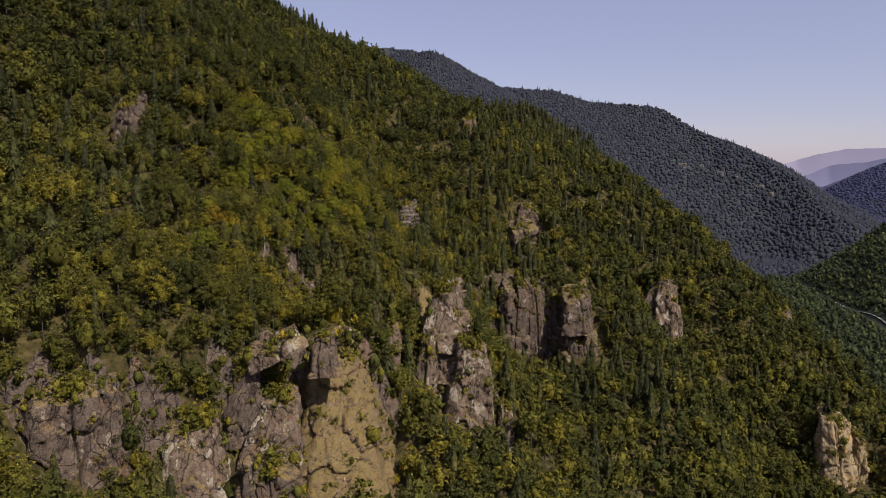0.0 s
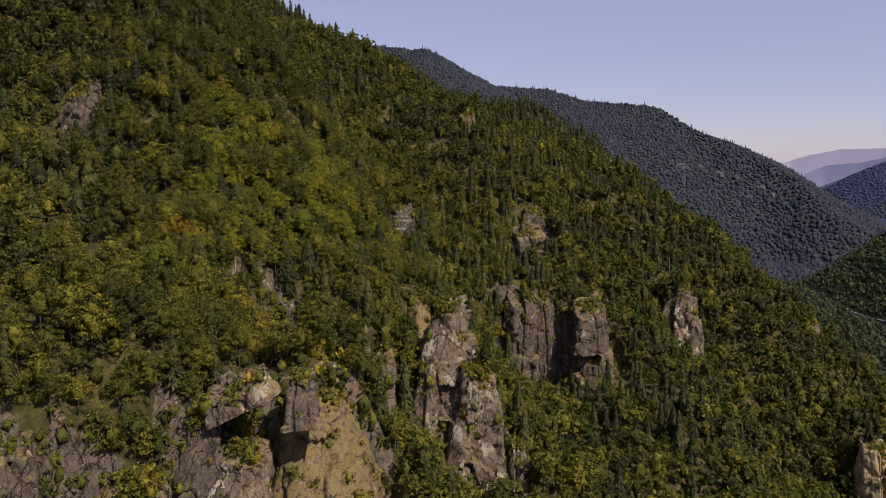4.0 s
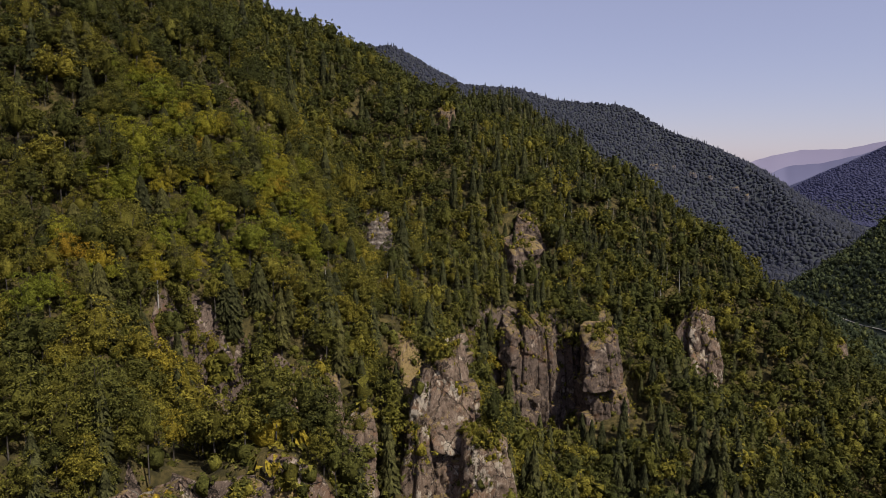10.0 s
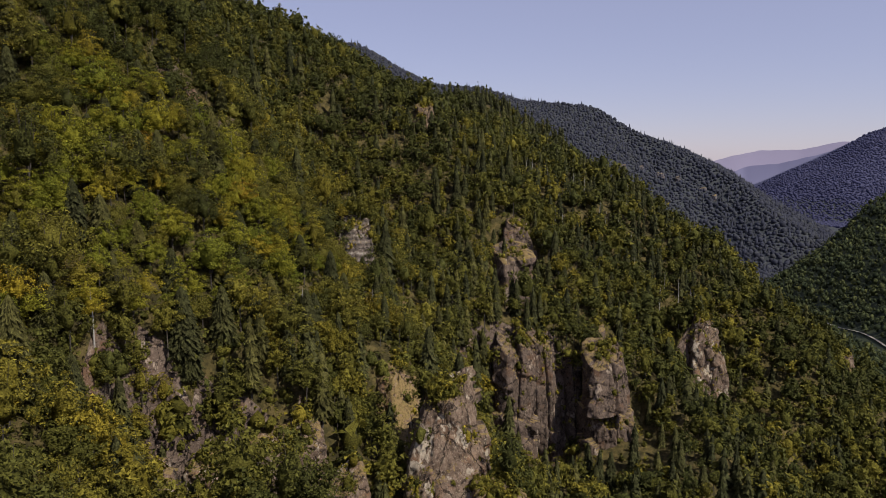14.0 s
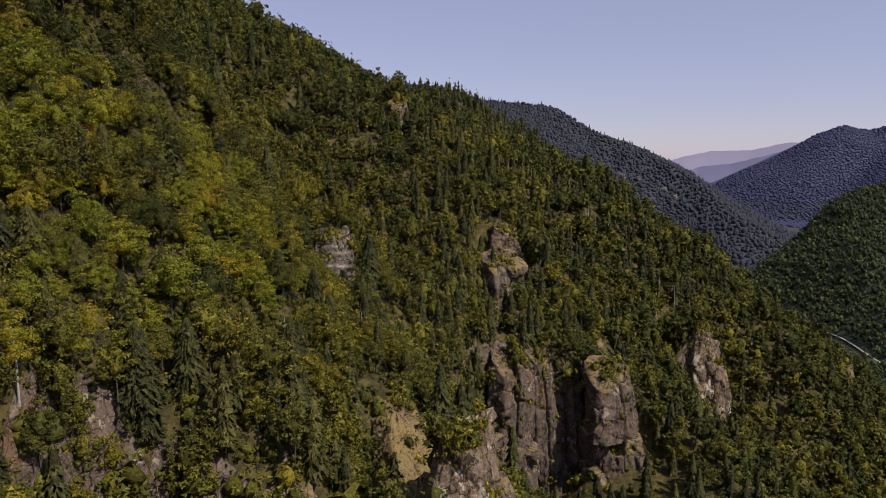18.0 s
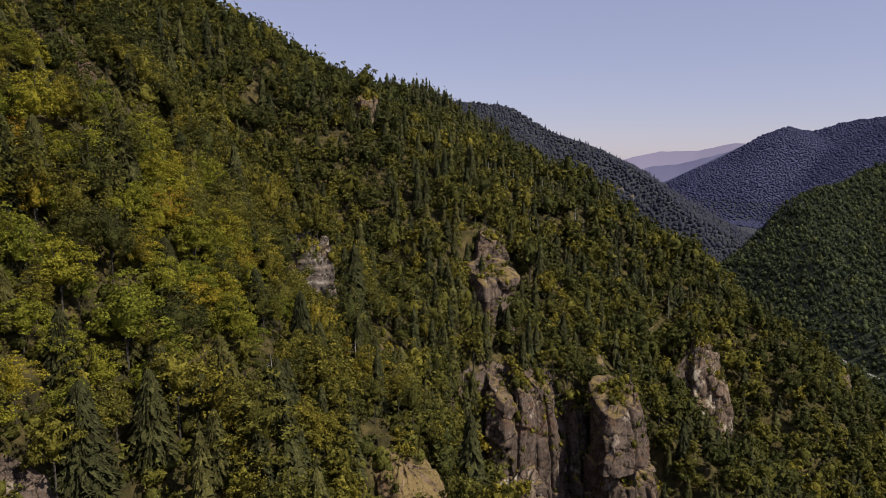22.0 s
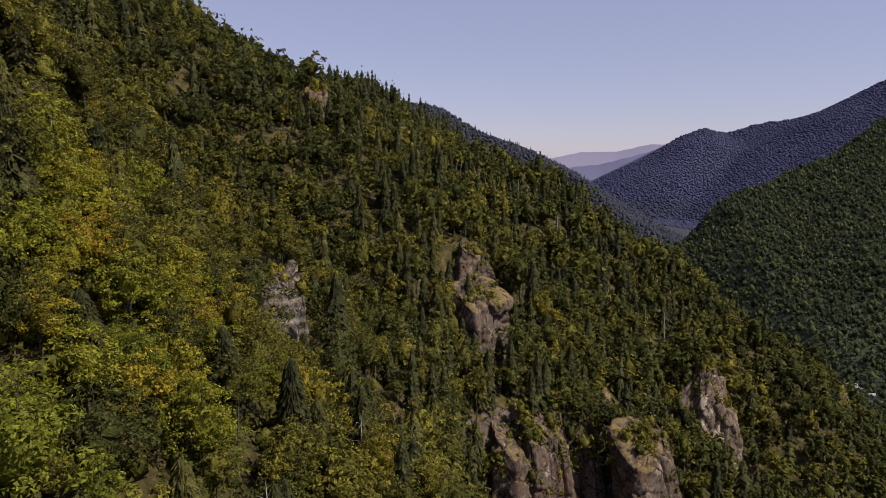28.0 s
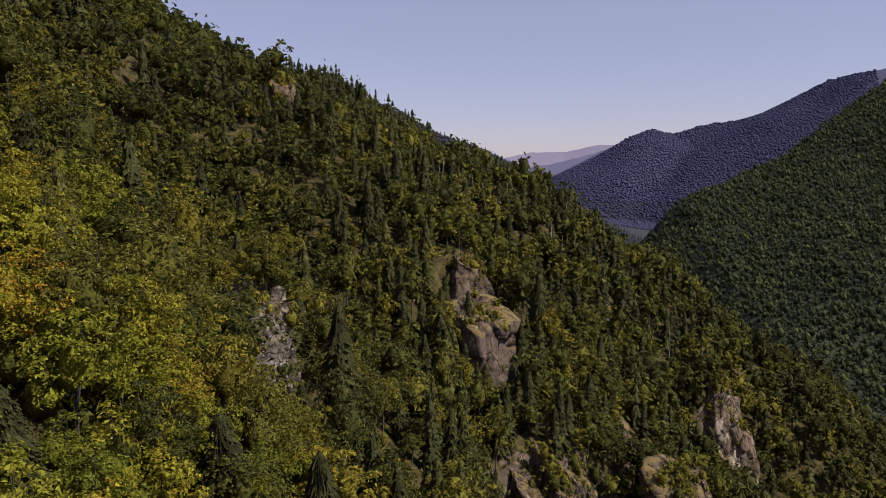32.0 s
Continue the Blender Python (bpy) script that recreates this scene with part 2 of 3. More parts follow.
CRAGS.append(("cliff", "rusty rock face under trees", [(-128, 180, 258, 28, 14, 28, 30, 0.45, DK, 23)]))
CRAGS.append(("rock_spire", "tall grey rock spire with a turfed shoulder", [
    (-37, 315, 268, 26, 18, 46, 12, 0.75, R, 24), (-24, 304, 247, 28, 18, 64, 12, 0.85, R, 25), (-8, 306, 214, 9, 9, 26, 5, 0.5, R, 26), (-44, 306, 246, 9, 9, 30, 5, 0.4, R, 27)]))
CRAGS.append(("turf_slope", "dry grass knoll with bare stones", [(-48, 346, 263, 22, 24, 28, 25, 0.92, turf_face, 28)]))
CRAGS.append(("crag", "pale crag near the wooded crest", [(-48, 612, 357, 16, 12, 20, 20, 0.5, TF, 29)]))
CRAGS.append(("crag", "pale crag on the spur's skyline", [(76, 742, 324, 17, 12, 22, 20, 0.5, R, 30)]))
CRAGS.append(("crag", "dark rounded crag in the upper forest", [(-118, 404, 337, 18, 12, 22, 10, 0.6, DK, 31)]))
CRAGS.append(("crag", "broken grey rocks in a gap of the forest", [(-188, 322, 350, 18, 16, 34, 10, 0.6, DK, 32)]))
CRAGS.append(("crag", "small rusty rock under a tree", [(-101, 312, 287, 6, 5, 12, 0, 0.3, TF, 33)]))
CRAGS.append(("crag", "small pale crag on the lower spur", [(187, 527, 213, 9, 8, 18, 10, 0.5, R, 34)]))
CRAGS.append(("cliff", "ochre cliff with fresh breaks low on the slope", [(186, 428, 172, 22, 18, 66, 10, 0.5, OC, 35), (203, 440, 160, 13, 14, 54, 15, 0.6, OC, 36)]))


# x, y, width, height
DISTANT_CRAGS = [(470, 1800, 26, 16), (503, 1772, 14, 20), (548, 1738, 20, 15), (436, 1836, 15, 12), (386, 1822, 30, 14), (560, 1700, 12, 18)]

# ---- the land ----
LAND = np.array([
    459, 415, 373, 331, 275, 211, 156, 118, 95, 79,
    442, 388, 331, 264, 195, 161, 126, 103, 91, 81,
    438, 380, 324, 282, 254, 209, 125, 101, 94, 90,
    455, 398, 340, 318, 265, 198, 137, 112, 110, 110,
    490, 447, 411, 376, 296, 220, 192, 109, 134, 131,
    521, 475, 430, 374, 284, 277, 223, 207, 157, 91,
    542, 487, 434, 393, 354, 317, 295, 239, 152, 116,
    556, 497, 430, 419, 374, 344, 298, 224, 169, 114,
    557, 513, 462, 414, 360, 365, 313, 227, 183, 130,
    515, 456, 402, 363, 318, 263, 207, 188, 169, 134,
], float).reshape(10, 10)


def spline(t):
    return (-0.5 * t + t * t - 0.5 * t ** 3, 1 - 2.5 * t * t + 1.5 * t ** 3, 0.5 * t + 2 * t * t - 1.5 * t ** 3, -0.5 * t * t + 0.5 * t ** 3)


def hillside(x, y):
    """The near mountainside: control heights every 80 m by 100 m, run on beyond."""
    fx, fy = (x + 400) / 80, y / 100
    cx, cy = np.clip(fx, 0, 8.999), np.clip(fy, 0, 8.999)
    i, j = np.floor(cx).astype(int), np.floor(cy).astype(int)
    wx, wy = spline(cx - i), spline(cy - j)
    z = 0
    for a in range(4):
        for b in range(4):
            z = z + wx[a] * wy[b] * LAND[np.clip(j - 1 + b, 0, 9), np.clip(i - 1 + a, 0, 9)]
    z = z - (np.minimum(fx, 0) * 80) * 0.45 - np.maximum(fx - 9, 0) * 80 * 0.4
    return z - np.maximum(y - 900, 0) * 0.45


def ridge(x, y, crest, fall):
    """A ridge: crest points, and the slope down from them."""
    z = np.full(x.shape, -1e4)
    for (ax, ay, az), (bx, by, bz) in zip(crest, crest[1:]):
        dx, dy = bx - ax, by - ay
        s = np.clip(((x - ax) * dx + (y - ay) * dy) / (dx * dx + dy * dy), 0, 1)
        z = np.maximum(z, az + s * (bz - az) - fall * np.hypot(x - ax - s * dx, y - ay - s * dy))
    return z


def waves(x, y, size, seed):
    """Gentle rolling relief from crossed sines, within -1 to 1."""
    r = np.random.RandomState(seed)
    z = 0
    for k in range(7):
        a, p, f = r.uniform(0, 6.28), r.uniform(0, 6.28), r.uniform(0.6, 2.2) / size
        z = z + np.sin((x * np.cos(a) + y * np.sin(a)) * f * 6.28 + p) / 7 * 1.6
    return z


MIDDLE = [(-1500, 2600, 909), (-649, 2206, 699), (-266, 2033, 621), (-211, 2039, 599), (-105, 2147, 543), (77, 2149, 526), (271, 2133, 483), (371, 2118, 469), (532, 1928, 366), (612, 1746, 284), (636, 1522, 208)]
PURPLE = [(1288, 2958, 240), (1526, 2940, 380), (1733, 2925, 477), (1837, 2912, 456), (2044, 2813, 504), (2202, 2671, 560), (2300, 2574, 645), (2424, 2436, 694), (3300, 1900, 800)]


def opposite(x, y):
    low = 128 + 0.62 * (x - 417 - 0.05 * (y - 700)) + 14 * waves(x, y, 420, 5)
    top = 200 + 0.231 * (x - 442) + 0.145 * (y - 1202) + np.maximum(x - 900, 0) * 0.15 + 9 * waves(x, y, 300, 8)
    back = (y - 1202) - (x - 442) * 0.302
    return np.minimum(low, top) - np.maximum(back, 0) * 0.75


# gullies and dips below the cliffs: x, y, depth, half width, half length
HOLLOWS = [(-14, 222, 13, 30, 26), (-2, 380, 14, 34, 30), (32, 400, 11, 24, 20), (-68, 264, 19, 27, 22), (-114, 152, 10, 20, 15), (-73, 394, 12, 15, 26), (-25, 268, 9, 24, 20)]


def land(x, y):
    x, y = np.asarray(x, float), np.asarray(y, float)
    rough = 3.0 * waves(x, y, 70, 2) + 1.6 * waves(x, y, 31, 3)
    z = hillside(x, y) + rough
    for hx, hy, deep, rx, ry in HOLLOWS:
        z = z - deep * np.exp(-((x - hx) / rx) ** 2 - ((y - hy) / ry) ** 2)
    total, sums, most = 1e-6, 0.0, 0.0
    for cx, cy, top, w, d, h, turn, *rest in [m for crag in CRAGS for m in crag[2] if m[5] > 13]:
        c, s = math.cos(radians(turn)), math.sin(radians(turn))
        u, v = (x - cx) * c + (y - cy) * s, -(x - cx) * s + (y - cy) * c
        v = v - 0.15 * d
        step = np.clip(v / 5 + 0.5, 0, 1)
        shelf = step * np.clip(z, top - 2 + 0.55 * v, top - 2 + 1.4 * np.maximum(v, 0)) + (1 - step) * (top - (1.0 if h > 45 else 0.88) * h + 0.62 * (v + d * 0.65))
        near = 0.97 * np.exp(-np.abs(u / np.where(v > 0, 0.40 * w, 0.46 * w + 4 - 0.6 * v)) ** 3 - (v / np.where(v > 0, 0.45 * d + 3, 0.7 * d + 6 + 0.35 * h)) ** 4)
        total, sums, most = total + near ** 2, sums + near ** 2 * shelf, np.maximum(most, near)
    z = z + most * (sums / total - z)
    z = np.maximum(z, 126.0)
    z = np.maximum(z, opposite(x, y))
    z = np.maximum(z, ridge(x, y, MIDDLE, 0.56) + 9 * waves(x, y, 330, 4))
    return np.maximum(z, ridge(x, y, PURPLE, 0.5) + 9 * waves(x, y, 500, 6))


def mesh_of(name, verts, faces, mat, hue=None, smooth=False):
    """A mesh from arrays: faces all with the same number of corners."""
    verts, faces = np.asarray(verts, np.float32), np.asarray(faces, np.int32)
    me = bpy.data.meshes.new(name)
    me.vertices.add(len(verts))
    me.vertices.foreach_set("co", verts.ravel())
    k = faces.shape[1]
    me.loops.add(faces.size)
    me.loops.foreach_set("vertex_index", faces.ravel())
    me.polygons.add(len(faces))
    me.polygons.foreach_set("loop_start", np.arange(0, faces.size, k, dtype=np.int32))
    if smooth:
        me.polygons.foreach_set("use_smooth", np.ones(len(faces), bool))
    me.materials.append(mat)
    if hue is not None:
        a = me.attributes.new("hue", "FLOAT", "POINT")
        a.data.foreach_set("value", np.asarray(hue, np.float32))
    me.update()
    me.validate()
    return me


def grid_axis(fine_from, fine_to, step, lo_end, hi_mid, hi_end):
    """Grid lines: fine in the middle, 30 m apart out to hi_mid, wide beyond."""
    mid = list(np.arange(fine_from, fine_to + 0.1, step))
    s, hi, lo = step, [mid[-1]], [mid[0]]
    while hi[-1] < hi_end:
        s = min(s * 1.12, 30) if hi[-1] < hi_mid else min(s * 1.2, 160)
        hi.append(hi[-1] + s)
    s = step
    while lo[-1] > lo_end:
        s = min(s * 1.12, 30 if lo[-1] > -900 else 160)
        lo.append(lo[-1] - s)
    return np.array(lo[:0:-1] + mid + hi[1:])


gx, gy = grid_axis(-330, 360, 5.6, -4800, 3000, 4800), grid_axis(60, 900, 5.6, -4800, 3050, 4900)
GX, GY = np.meshgrid(gx, gy)
gv = np.stack([GX, GY, land(GX, GY)], -1).reshape(-1, 3)
ii = np.arange(len(gx) * (len(gy) - 1)).reshape(len(gy) - 1, len(gx))[:, :-1].ravel()
gf = np.stack([ii, ii + 1, ii + 1 + len(gx), ii + len(gx)], -1)
ground_mesh = mesh_of("ground", gv, gf, floor_mat, smooth=True)
ground_mesh.materials.append(hazed_floor)
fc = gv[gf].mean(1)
ground_mesh.materials.append(hazed_hill_floor)
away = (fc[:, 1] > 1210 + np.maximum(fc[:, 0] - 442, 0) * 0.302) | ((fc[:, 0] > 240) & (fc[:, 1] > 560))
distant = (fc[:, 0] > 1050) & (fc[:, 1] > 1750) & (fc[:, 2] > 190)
fq = gv[gf]
across, along = fq[:, 2] - fq[:, 0], fq[:, 3] - fq[:, 1]
normal = np.cross(across, along)
sheer = (np.abs(normal[:, 2]) < 0.70 * np.linalg.norm(normal, axis=1)) & (fc[:, 1] < 560) & (np.abs(fc[:, 0]) < 150)
ground_mesh.materials.append(slab_mat)
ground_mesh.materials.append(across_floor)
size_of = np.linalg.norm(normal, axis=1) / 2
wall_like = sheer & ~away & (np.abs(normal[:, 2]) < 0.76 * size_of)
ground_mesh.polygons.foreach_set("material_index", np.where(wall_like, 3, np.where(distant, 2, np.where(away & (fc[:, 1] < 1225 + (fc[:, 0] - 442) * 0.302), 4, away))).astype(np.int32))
tagged(new("ground", ground_mesh), "steep forest floor of dark soil, moss and dry grass", "ground", kind="structure")


def ground_at(x, y):
    """Height of the ground sheet itself."""
    i, j = np.clip(np.searchsorted(gx, x) - 1, 0, len(gx) - 2), np.clip(np.searchsorted(gy, y) - 1, 0, len(gy) - 2)
    u, v = (x - gx[i]) / (gx[i + 1] - gx[i]), (y - gy[j]) / (gy[j + 1] - gy[j])
    Z = gv[:, 2].reshape(len(gy), len(gx))
    return (Z[j, i] * (1 - u) + Z[j, i + 1] * u) * (1 - v) + (Z[j + 1, i] * (1 - u) + Z[j + 1, i + 1] * u) * v


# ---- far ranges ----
# haze is painted into each range's colour, and the mesh glows to lift it
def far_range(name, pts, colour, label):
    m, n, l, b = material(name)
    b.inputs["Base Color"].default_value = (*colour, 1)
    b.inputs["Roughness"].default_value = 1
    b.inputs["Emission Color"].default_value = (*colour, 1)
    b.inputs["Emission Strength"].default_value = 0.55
    xs = np.linspace(pts[0][0], pts[-1][0], 90)
    top = np.interp(xs, [p[0] for p in pts], [p[2] for p in pts]) + 5 * waves(xs, xs * 0, 160, 11)
    ys = np.interp(xs, [p[0] for p in pts], [p[1] for p in pts])
    rows = [np.stack([xs, ys - 120 * k, top - (top - 60) * k ** 0.8], -1) for k in (0.0, 0.15, 0.35, 0.6, 1.0)]
    v = np.concatenate(rows)
    i = np.arange(90 * 4).reshape(4, 90)[:, :-1].ravel()
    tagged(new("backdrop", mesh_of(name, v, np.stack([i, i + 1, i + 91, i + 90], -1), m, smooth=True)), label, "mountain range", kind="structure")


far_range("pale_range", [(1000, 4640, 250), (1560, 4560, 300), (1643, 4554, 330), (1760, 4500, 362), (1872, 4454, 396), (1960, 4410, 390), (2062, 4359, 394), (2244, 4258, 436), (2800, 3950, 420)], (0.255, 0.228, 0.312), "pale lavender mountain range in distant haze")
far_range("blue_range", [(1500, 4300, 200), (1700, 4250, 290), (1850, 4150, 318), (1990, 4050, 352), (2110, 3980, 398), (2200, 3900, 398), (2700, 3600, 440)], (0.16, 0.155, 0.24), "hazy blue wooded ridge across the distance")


# ---- trees ----
def tube(path, radii, sides=5):
    """A tapered tube along points."""
    v, f = [], []
    for (p, r) in zip(path, radii):
        for k in range(sides):
            a = 6.2832 * k / sides
            v.append((p[0] + r * math.cos(a), p[1] + r * math.sin(a), p[2]))
    for i in range(len(path) - 1):
        for k in range(sides):
            a, b = i * sides + k, i * sides + (k + 1) % sides
            f.append((a, b, b + sides, a + sides))
    return np.array(v), np.array(f)


def join(pieces):
    v, f, n = [], [], 0
    for pv, pf in pieces:
        v.append(pv)
        f.append(pf + n)
        n += len(pv)
    return np.concatenate(v), np.concatenate(f)


def sprays(rng, centres, outward, size, flat=0.3, stray=0.32):
    """Leaf sprays: small pointed blades at the centres, roughly facing outward and up."""
    n = len(centres)
    nrm = outward * (1 - flat) + np.array([0, 0, flat]) + rng.normal(0, stray, (n, 3))
    nrm /= np.linalg.norm(nrm, axis=1)[:, None]
    a = np.cross(nrm, rng.normal(0, 1, (n, 3)))
    a /= np.linalg.norm(a, axis=1)[:, None]
    b = np.cross(nrm, a)
    s = (size * rng.uniform(0.6, 1.35, n))[:, None]
    w = s * rng.uniform(0.38, 0.7, n)[:, None]
    p = np.stack([centres - a * s, centres + a * s * 0.7 + b * w, centres + a * s * 0.55 - b * w + nrm * 0.3 * s], 1)
    return p.reshape(-1, 3), np.arange(3 * n).reshape(n, 3)


def orb(rng, centre, rx, rz, sides, rings, low=0.62, high=0.86):
    """The dense heart of a crown: an uneven rounded body, narrower towards its top."""
    v, f = [(0, 0, rz * 0.95)], []
    for i in range(1, rings):
        p = math.pi * i / rings
        for k in range(sides):
            a, q = 6.2832 * (k + 0.5 * (i % 2) + rng.uniform(-0.25, 0.25)) / sides, rng.uniform(low, high)
            v.append((q * rx * math.sin(p) * math.cos(a), q * rx * math.sin(p) * math.sin(a), q * rz * math.cos(p)))
    v.append((0, 0, -rz * 0.8))
    for k in range(sides):
        m = (k + 1) % sides
        f.append((0, 1 + k, 1 + m))
        for i in range(rings - 2):
            a, b = 1 + i * sides, 1 + (i + 1) * sides
            f += [(a + k, b + k, b + m), (a + k, b + m, a + m)]
        f.append((1 + (rings - 2) * sides + m, 1 + (rings - 2) * sides + k, len(v) - 1))
    return np.array(v) + np.array(centre), np.array(f)


def leafy_crown(rng, count, leaf, h, w, clumps, sides=7, rings=5, low=0.24, flat=0.3, stray=0.32, heart=0.68):
    """A broad crown: rounded clumps of leaf sprays standing out round a dense heart, with dark gaps between."""
    rz, zc = h * (1 - low) / 2, h * (1 + low) / 2
    k = np.arange(clumps)
    up = 1 - 1.62 * (k + 0.5) / clumps
    a = k * 2.39996 + rng.uniform(-0.5, 0.5, clumps)
    ring = np.sqrt(np.maximum(1 - up * up, 0)) * (1 - 0.22 * np.maximum(up, 0))
    way = np.stack([ring * np.cos(a), ring * np.sin(a), up], -1)
    mid = way * rng.uniform(0.45, 1.12, clumps)[:, None] * np.array([w / 2, w / 2, rz]) + np.array([0, 0, zc])
    rad = w * rng.uniform(0.10, 0.21, clumps)
    pick = rng.choice(clumps, count, p=rad ** 2 / (rad ** 2).sum())
    d = rng.normal(0, 1, (count, 3)) + 0.9 * way[pick] + np.array([0, 0, 0.45])
    d /= np.linalg.norm(d, axis=1)[:, None]
    c = mid[pick] + d * (rad[pick] * rng.uniform(0.55, 1.12, count))[:, None] * np.array([1, 1, 0.58])
    return join([sprays(rng, c, d, leaf, flat, stray), orb(rng, (0, 0, zc), w / 2 * heart, rz * (heart + 0.08), sides, rings, 0.45, 0.95)]), mid


def broadleaf(rng, count, size, height=11.4, width=7.0, limbs=6, clumps=28, heart=0.68):
    """Trunk and crown of a broad-leaved tree."""
    h, w = height * rng.uniform(0.78, 1.25), width * rng.uniform(0.78, 1.2)
    crown, mid = leafy_crown(rng, count, size, h, w, clumps + rng.randint(-4, 5), heart=heart)
    lean = rng.uniform(-0.5, 0.5, 2)
    wood = [tube([(0, 0, -2.0), (lean[0] * .4, lean[1] * .4, h * 0.3), (lean[0], lean[1], h * 0.62)], [0.19, 0.13, 0.04], 4)]
    for x, y, z in mid[:limbs]:
        wood.append(tube([(lean[0] * .4, lean[1] * .4, h * 0.3), (x, y, z)], [0.11, 0.03], 3))
    return join(wood), crown


def bush(rng, count, leaf):
    return leafy_crown(rng, count, leaf, 2.7 * rng.uniform(0.8, 1.2), 3.3 * rng.uniform(0.8, 1.2), 8, 5, 3, -0.15)[0]


def spruce(rng, boughs, height=13.6, width=6.4, tiers=11, arms=7, twigs=False):
    """Trunk and crown of a spruce: ragged drooping skirts of needles, tier over tier, with single boughs standing out."""
    h, w = height * rng.uniform(0.82, 1.15), width * rng.uniform(0.8, 1.15)
    pieces = []
    edge = np.concatenate([[0.07], np.sort(rng.uniform(0.1, 0.93, tiers - 2)), [0.95]])
    for t in 0.5 * edge + 0.5 * np.linspace(0.07, 0.95, tiers):
        r, z = w * 0.5 * (1 - t) ** 0.58 + 0.12, h * t
        n = 2 * arms
        k = np.arange(n)
        a = 6.2832 * (k + rng.uniform(-0.3, 0.3, n)) / n + rng.uniform(0, 6.28)
        q = r * np.where(k % 2 == 0, rng.uniform(0.72, 1.15, n), rng.uniform(0.38, 0.6, n))
        ring = np.stack([q * np.cos(a), q * np.sin(a), z - 0.34 * q + rng.uniform(-0.2, 0.2, n)], -1)
        top = np.array([[rng.uniform(-0.08, 0.08), rng.uniform(-0.08, 0.08), min(z + 0.55 * r + 0.09 * h, h)]])
        pieces.append((np.concatenate([top, ring]), np.stack([0 * k, 1 + k, 1 + (k + 1) % n], -1)))
    t = 1 - rng.uniform(0.002, 1, boughs) ** 0.6
    ln = w * 0.5 * (1 - t) ** 0.58 * rng.uniform(0.8, 1.25, boughs) + 0.2
    a = rng.uniform(0, 6.2832, boughs)
    c, s = np.cos(a), np.sin(a)
    z = h * (0.07 + 0.92 * t)
    wd, drop = ln * rng.uniform(0.10, 0.2, boughs) + 0.08, ln * rng.uniform(0.2, 0.55, boughs)

    def at(q, side, sink):
        return np.stack([c * ln * q - s * side, s * ln * q + c * side, z + 0.22 * ln - sink], -1)
    root, tip = at(0.2, 0 * ln, 0 * ln), at(1.0, 0 * ln, drop + 0.22 * ln)
    lf, rt = at(0.62, wd, drop * 0.75 + 0.1), at(0.62, -wd, drop * 0.75 + 0.1)
    tris = [np.stack([root, lf, tip], 1), np.stack([root, tip, rt], 1)]
    if twigs:
        for q in (0.45, 0.65, 0.85):
            sink = (drop + 0.22 * ln) * q
            for side in (-1, 1):
                out = side * wd * (1.9 - 1.4 * q) * rng.uniform(0.8, 1.3, boughs)
                tris.append(np.stack([at(q - 0.1, 0 * ln, sink), at(q + 0.08, out, sink + 0.5 * np.abs(out)), at(q + 0.1, 0 * ln, sink + 0.05)], 1))
    v = np.concatenate(tris).reshape(-1, 3)
    pieces.append((v, np.arange(len(v)).reshape(-1, 3)))
    return tube([(0, 0, -2.0), (0, 0, h * 0.5), (0, 0, h)], [0.26, 0.15, 0.03]), join(pieces)


def far_crown(rng, h, w, leaves, leaf):
    """A far broad crown: an uneven body with a few sprays standing out of it."""
    return leafy_crown(rng, leaves, leaf, h, w, 9, 5, 4, 0.0, 0.3, 0.3)[0]


def far_spruce(rng, h, w):
    """A far conifer: one ragged cone."""
    v = [(0, 0, h)] + [(w / 2 * rng.uniform(0.8, 1.2) * math.cos(1.2566 * k), w / 2 * rng.uniform(0.8, 1.2) * math.sin(1.2566 * k), rng.uniform(0, 0.1) * h) for k in range(5)]
    return np.array(v), np.array([(0, 1 + k, 1 + (k + 1) % 5) for k in range(5)])


def scatter(rng, x0, x1, y0, y1, step):
    x, y = np.meshgrid(np.arange(x0, x1, step), np.arange(y0, y1, step))
    x = x.ravel() + rng.uniform(-0.5, 0.5, x.size) * step
    y = y.ravel() + rng.uniform(-0.5, 0.5, y.size) * step
    return x, y


def plant(name, kinds, x, y, z, turn, scale, hue, rng, mat, tagline, category, lift=0.0, smooth=False):
    """One joined wood from copies of a few kinds of tree."""
    V, F, H, base = [], [], [], 0
    which = rng.randint(0, len(kinds), len(x))
    for k, (kv, kf) in enumerate(kinds):
        sel = np.nonzero(which == k)[0]
        if not len(sel):
            continue
        c, s, g = np.cos(turn[sel]), np.sin(turn[sel]), scale[sel]
        px = (kv[None, :, 0] * c[:, None] - kv[None, :, 1] * s[:, None]) * g[:, None] + x[sel, None]
        py = (kv[None, :, 0] * s[:, None] + kv[None, :, 1] * c[:, None]) * g[:, None] + y[sel, None]
        pz = kv[None, :, 2] * (g * rng.uniform(0.85, 1.2, len(sel)))[:, None] + z[sel, None] + lift
        V.append(np.stack([px, py, pz], -1).reshape(-1, 3))
        F.append((kf[None] + (np.arange(len(sel)) * len(kv))[:, None, None]).reshape(-1, kf.shape[1]) + base)
        H.append(np.repeat(hue[sel], len(kv)))
        base += len(sel) * len(kv)
    if V:
        return tagged(new(name, mesh_of(name, np.concatenate(V), np.concatenate(F), mat, np.concatenate(H), smooth)), tagline, category, kind="stuff")


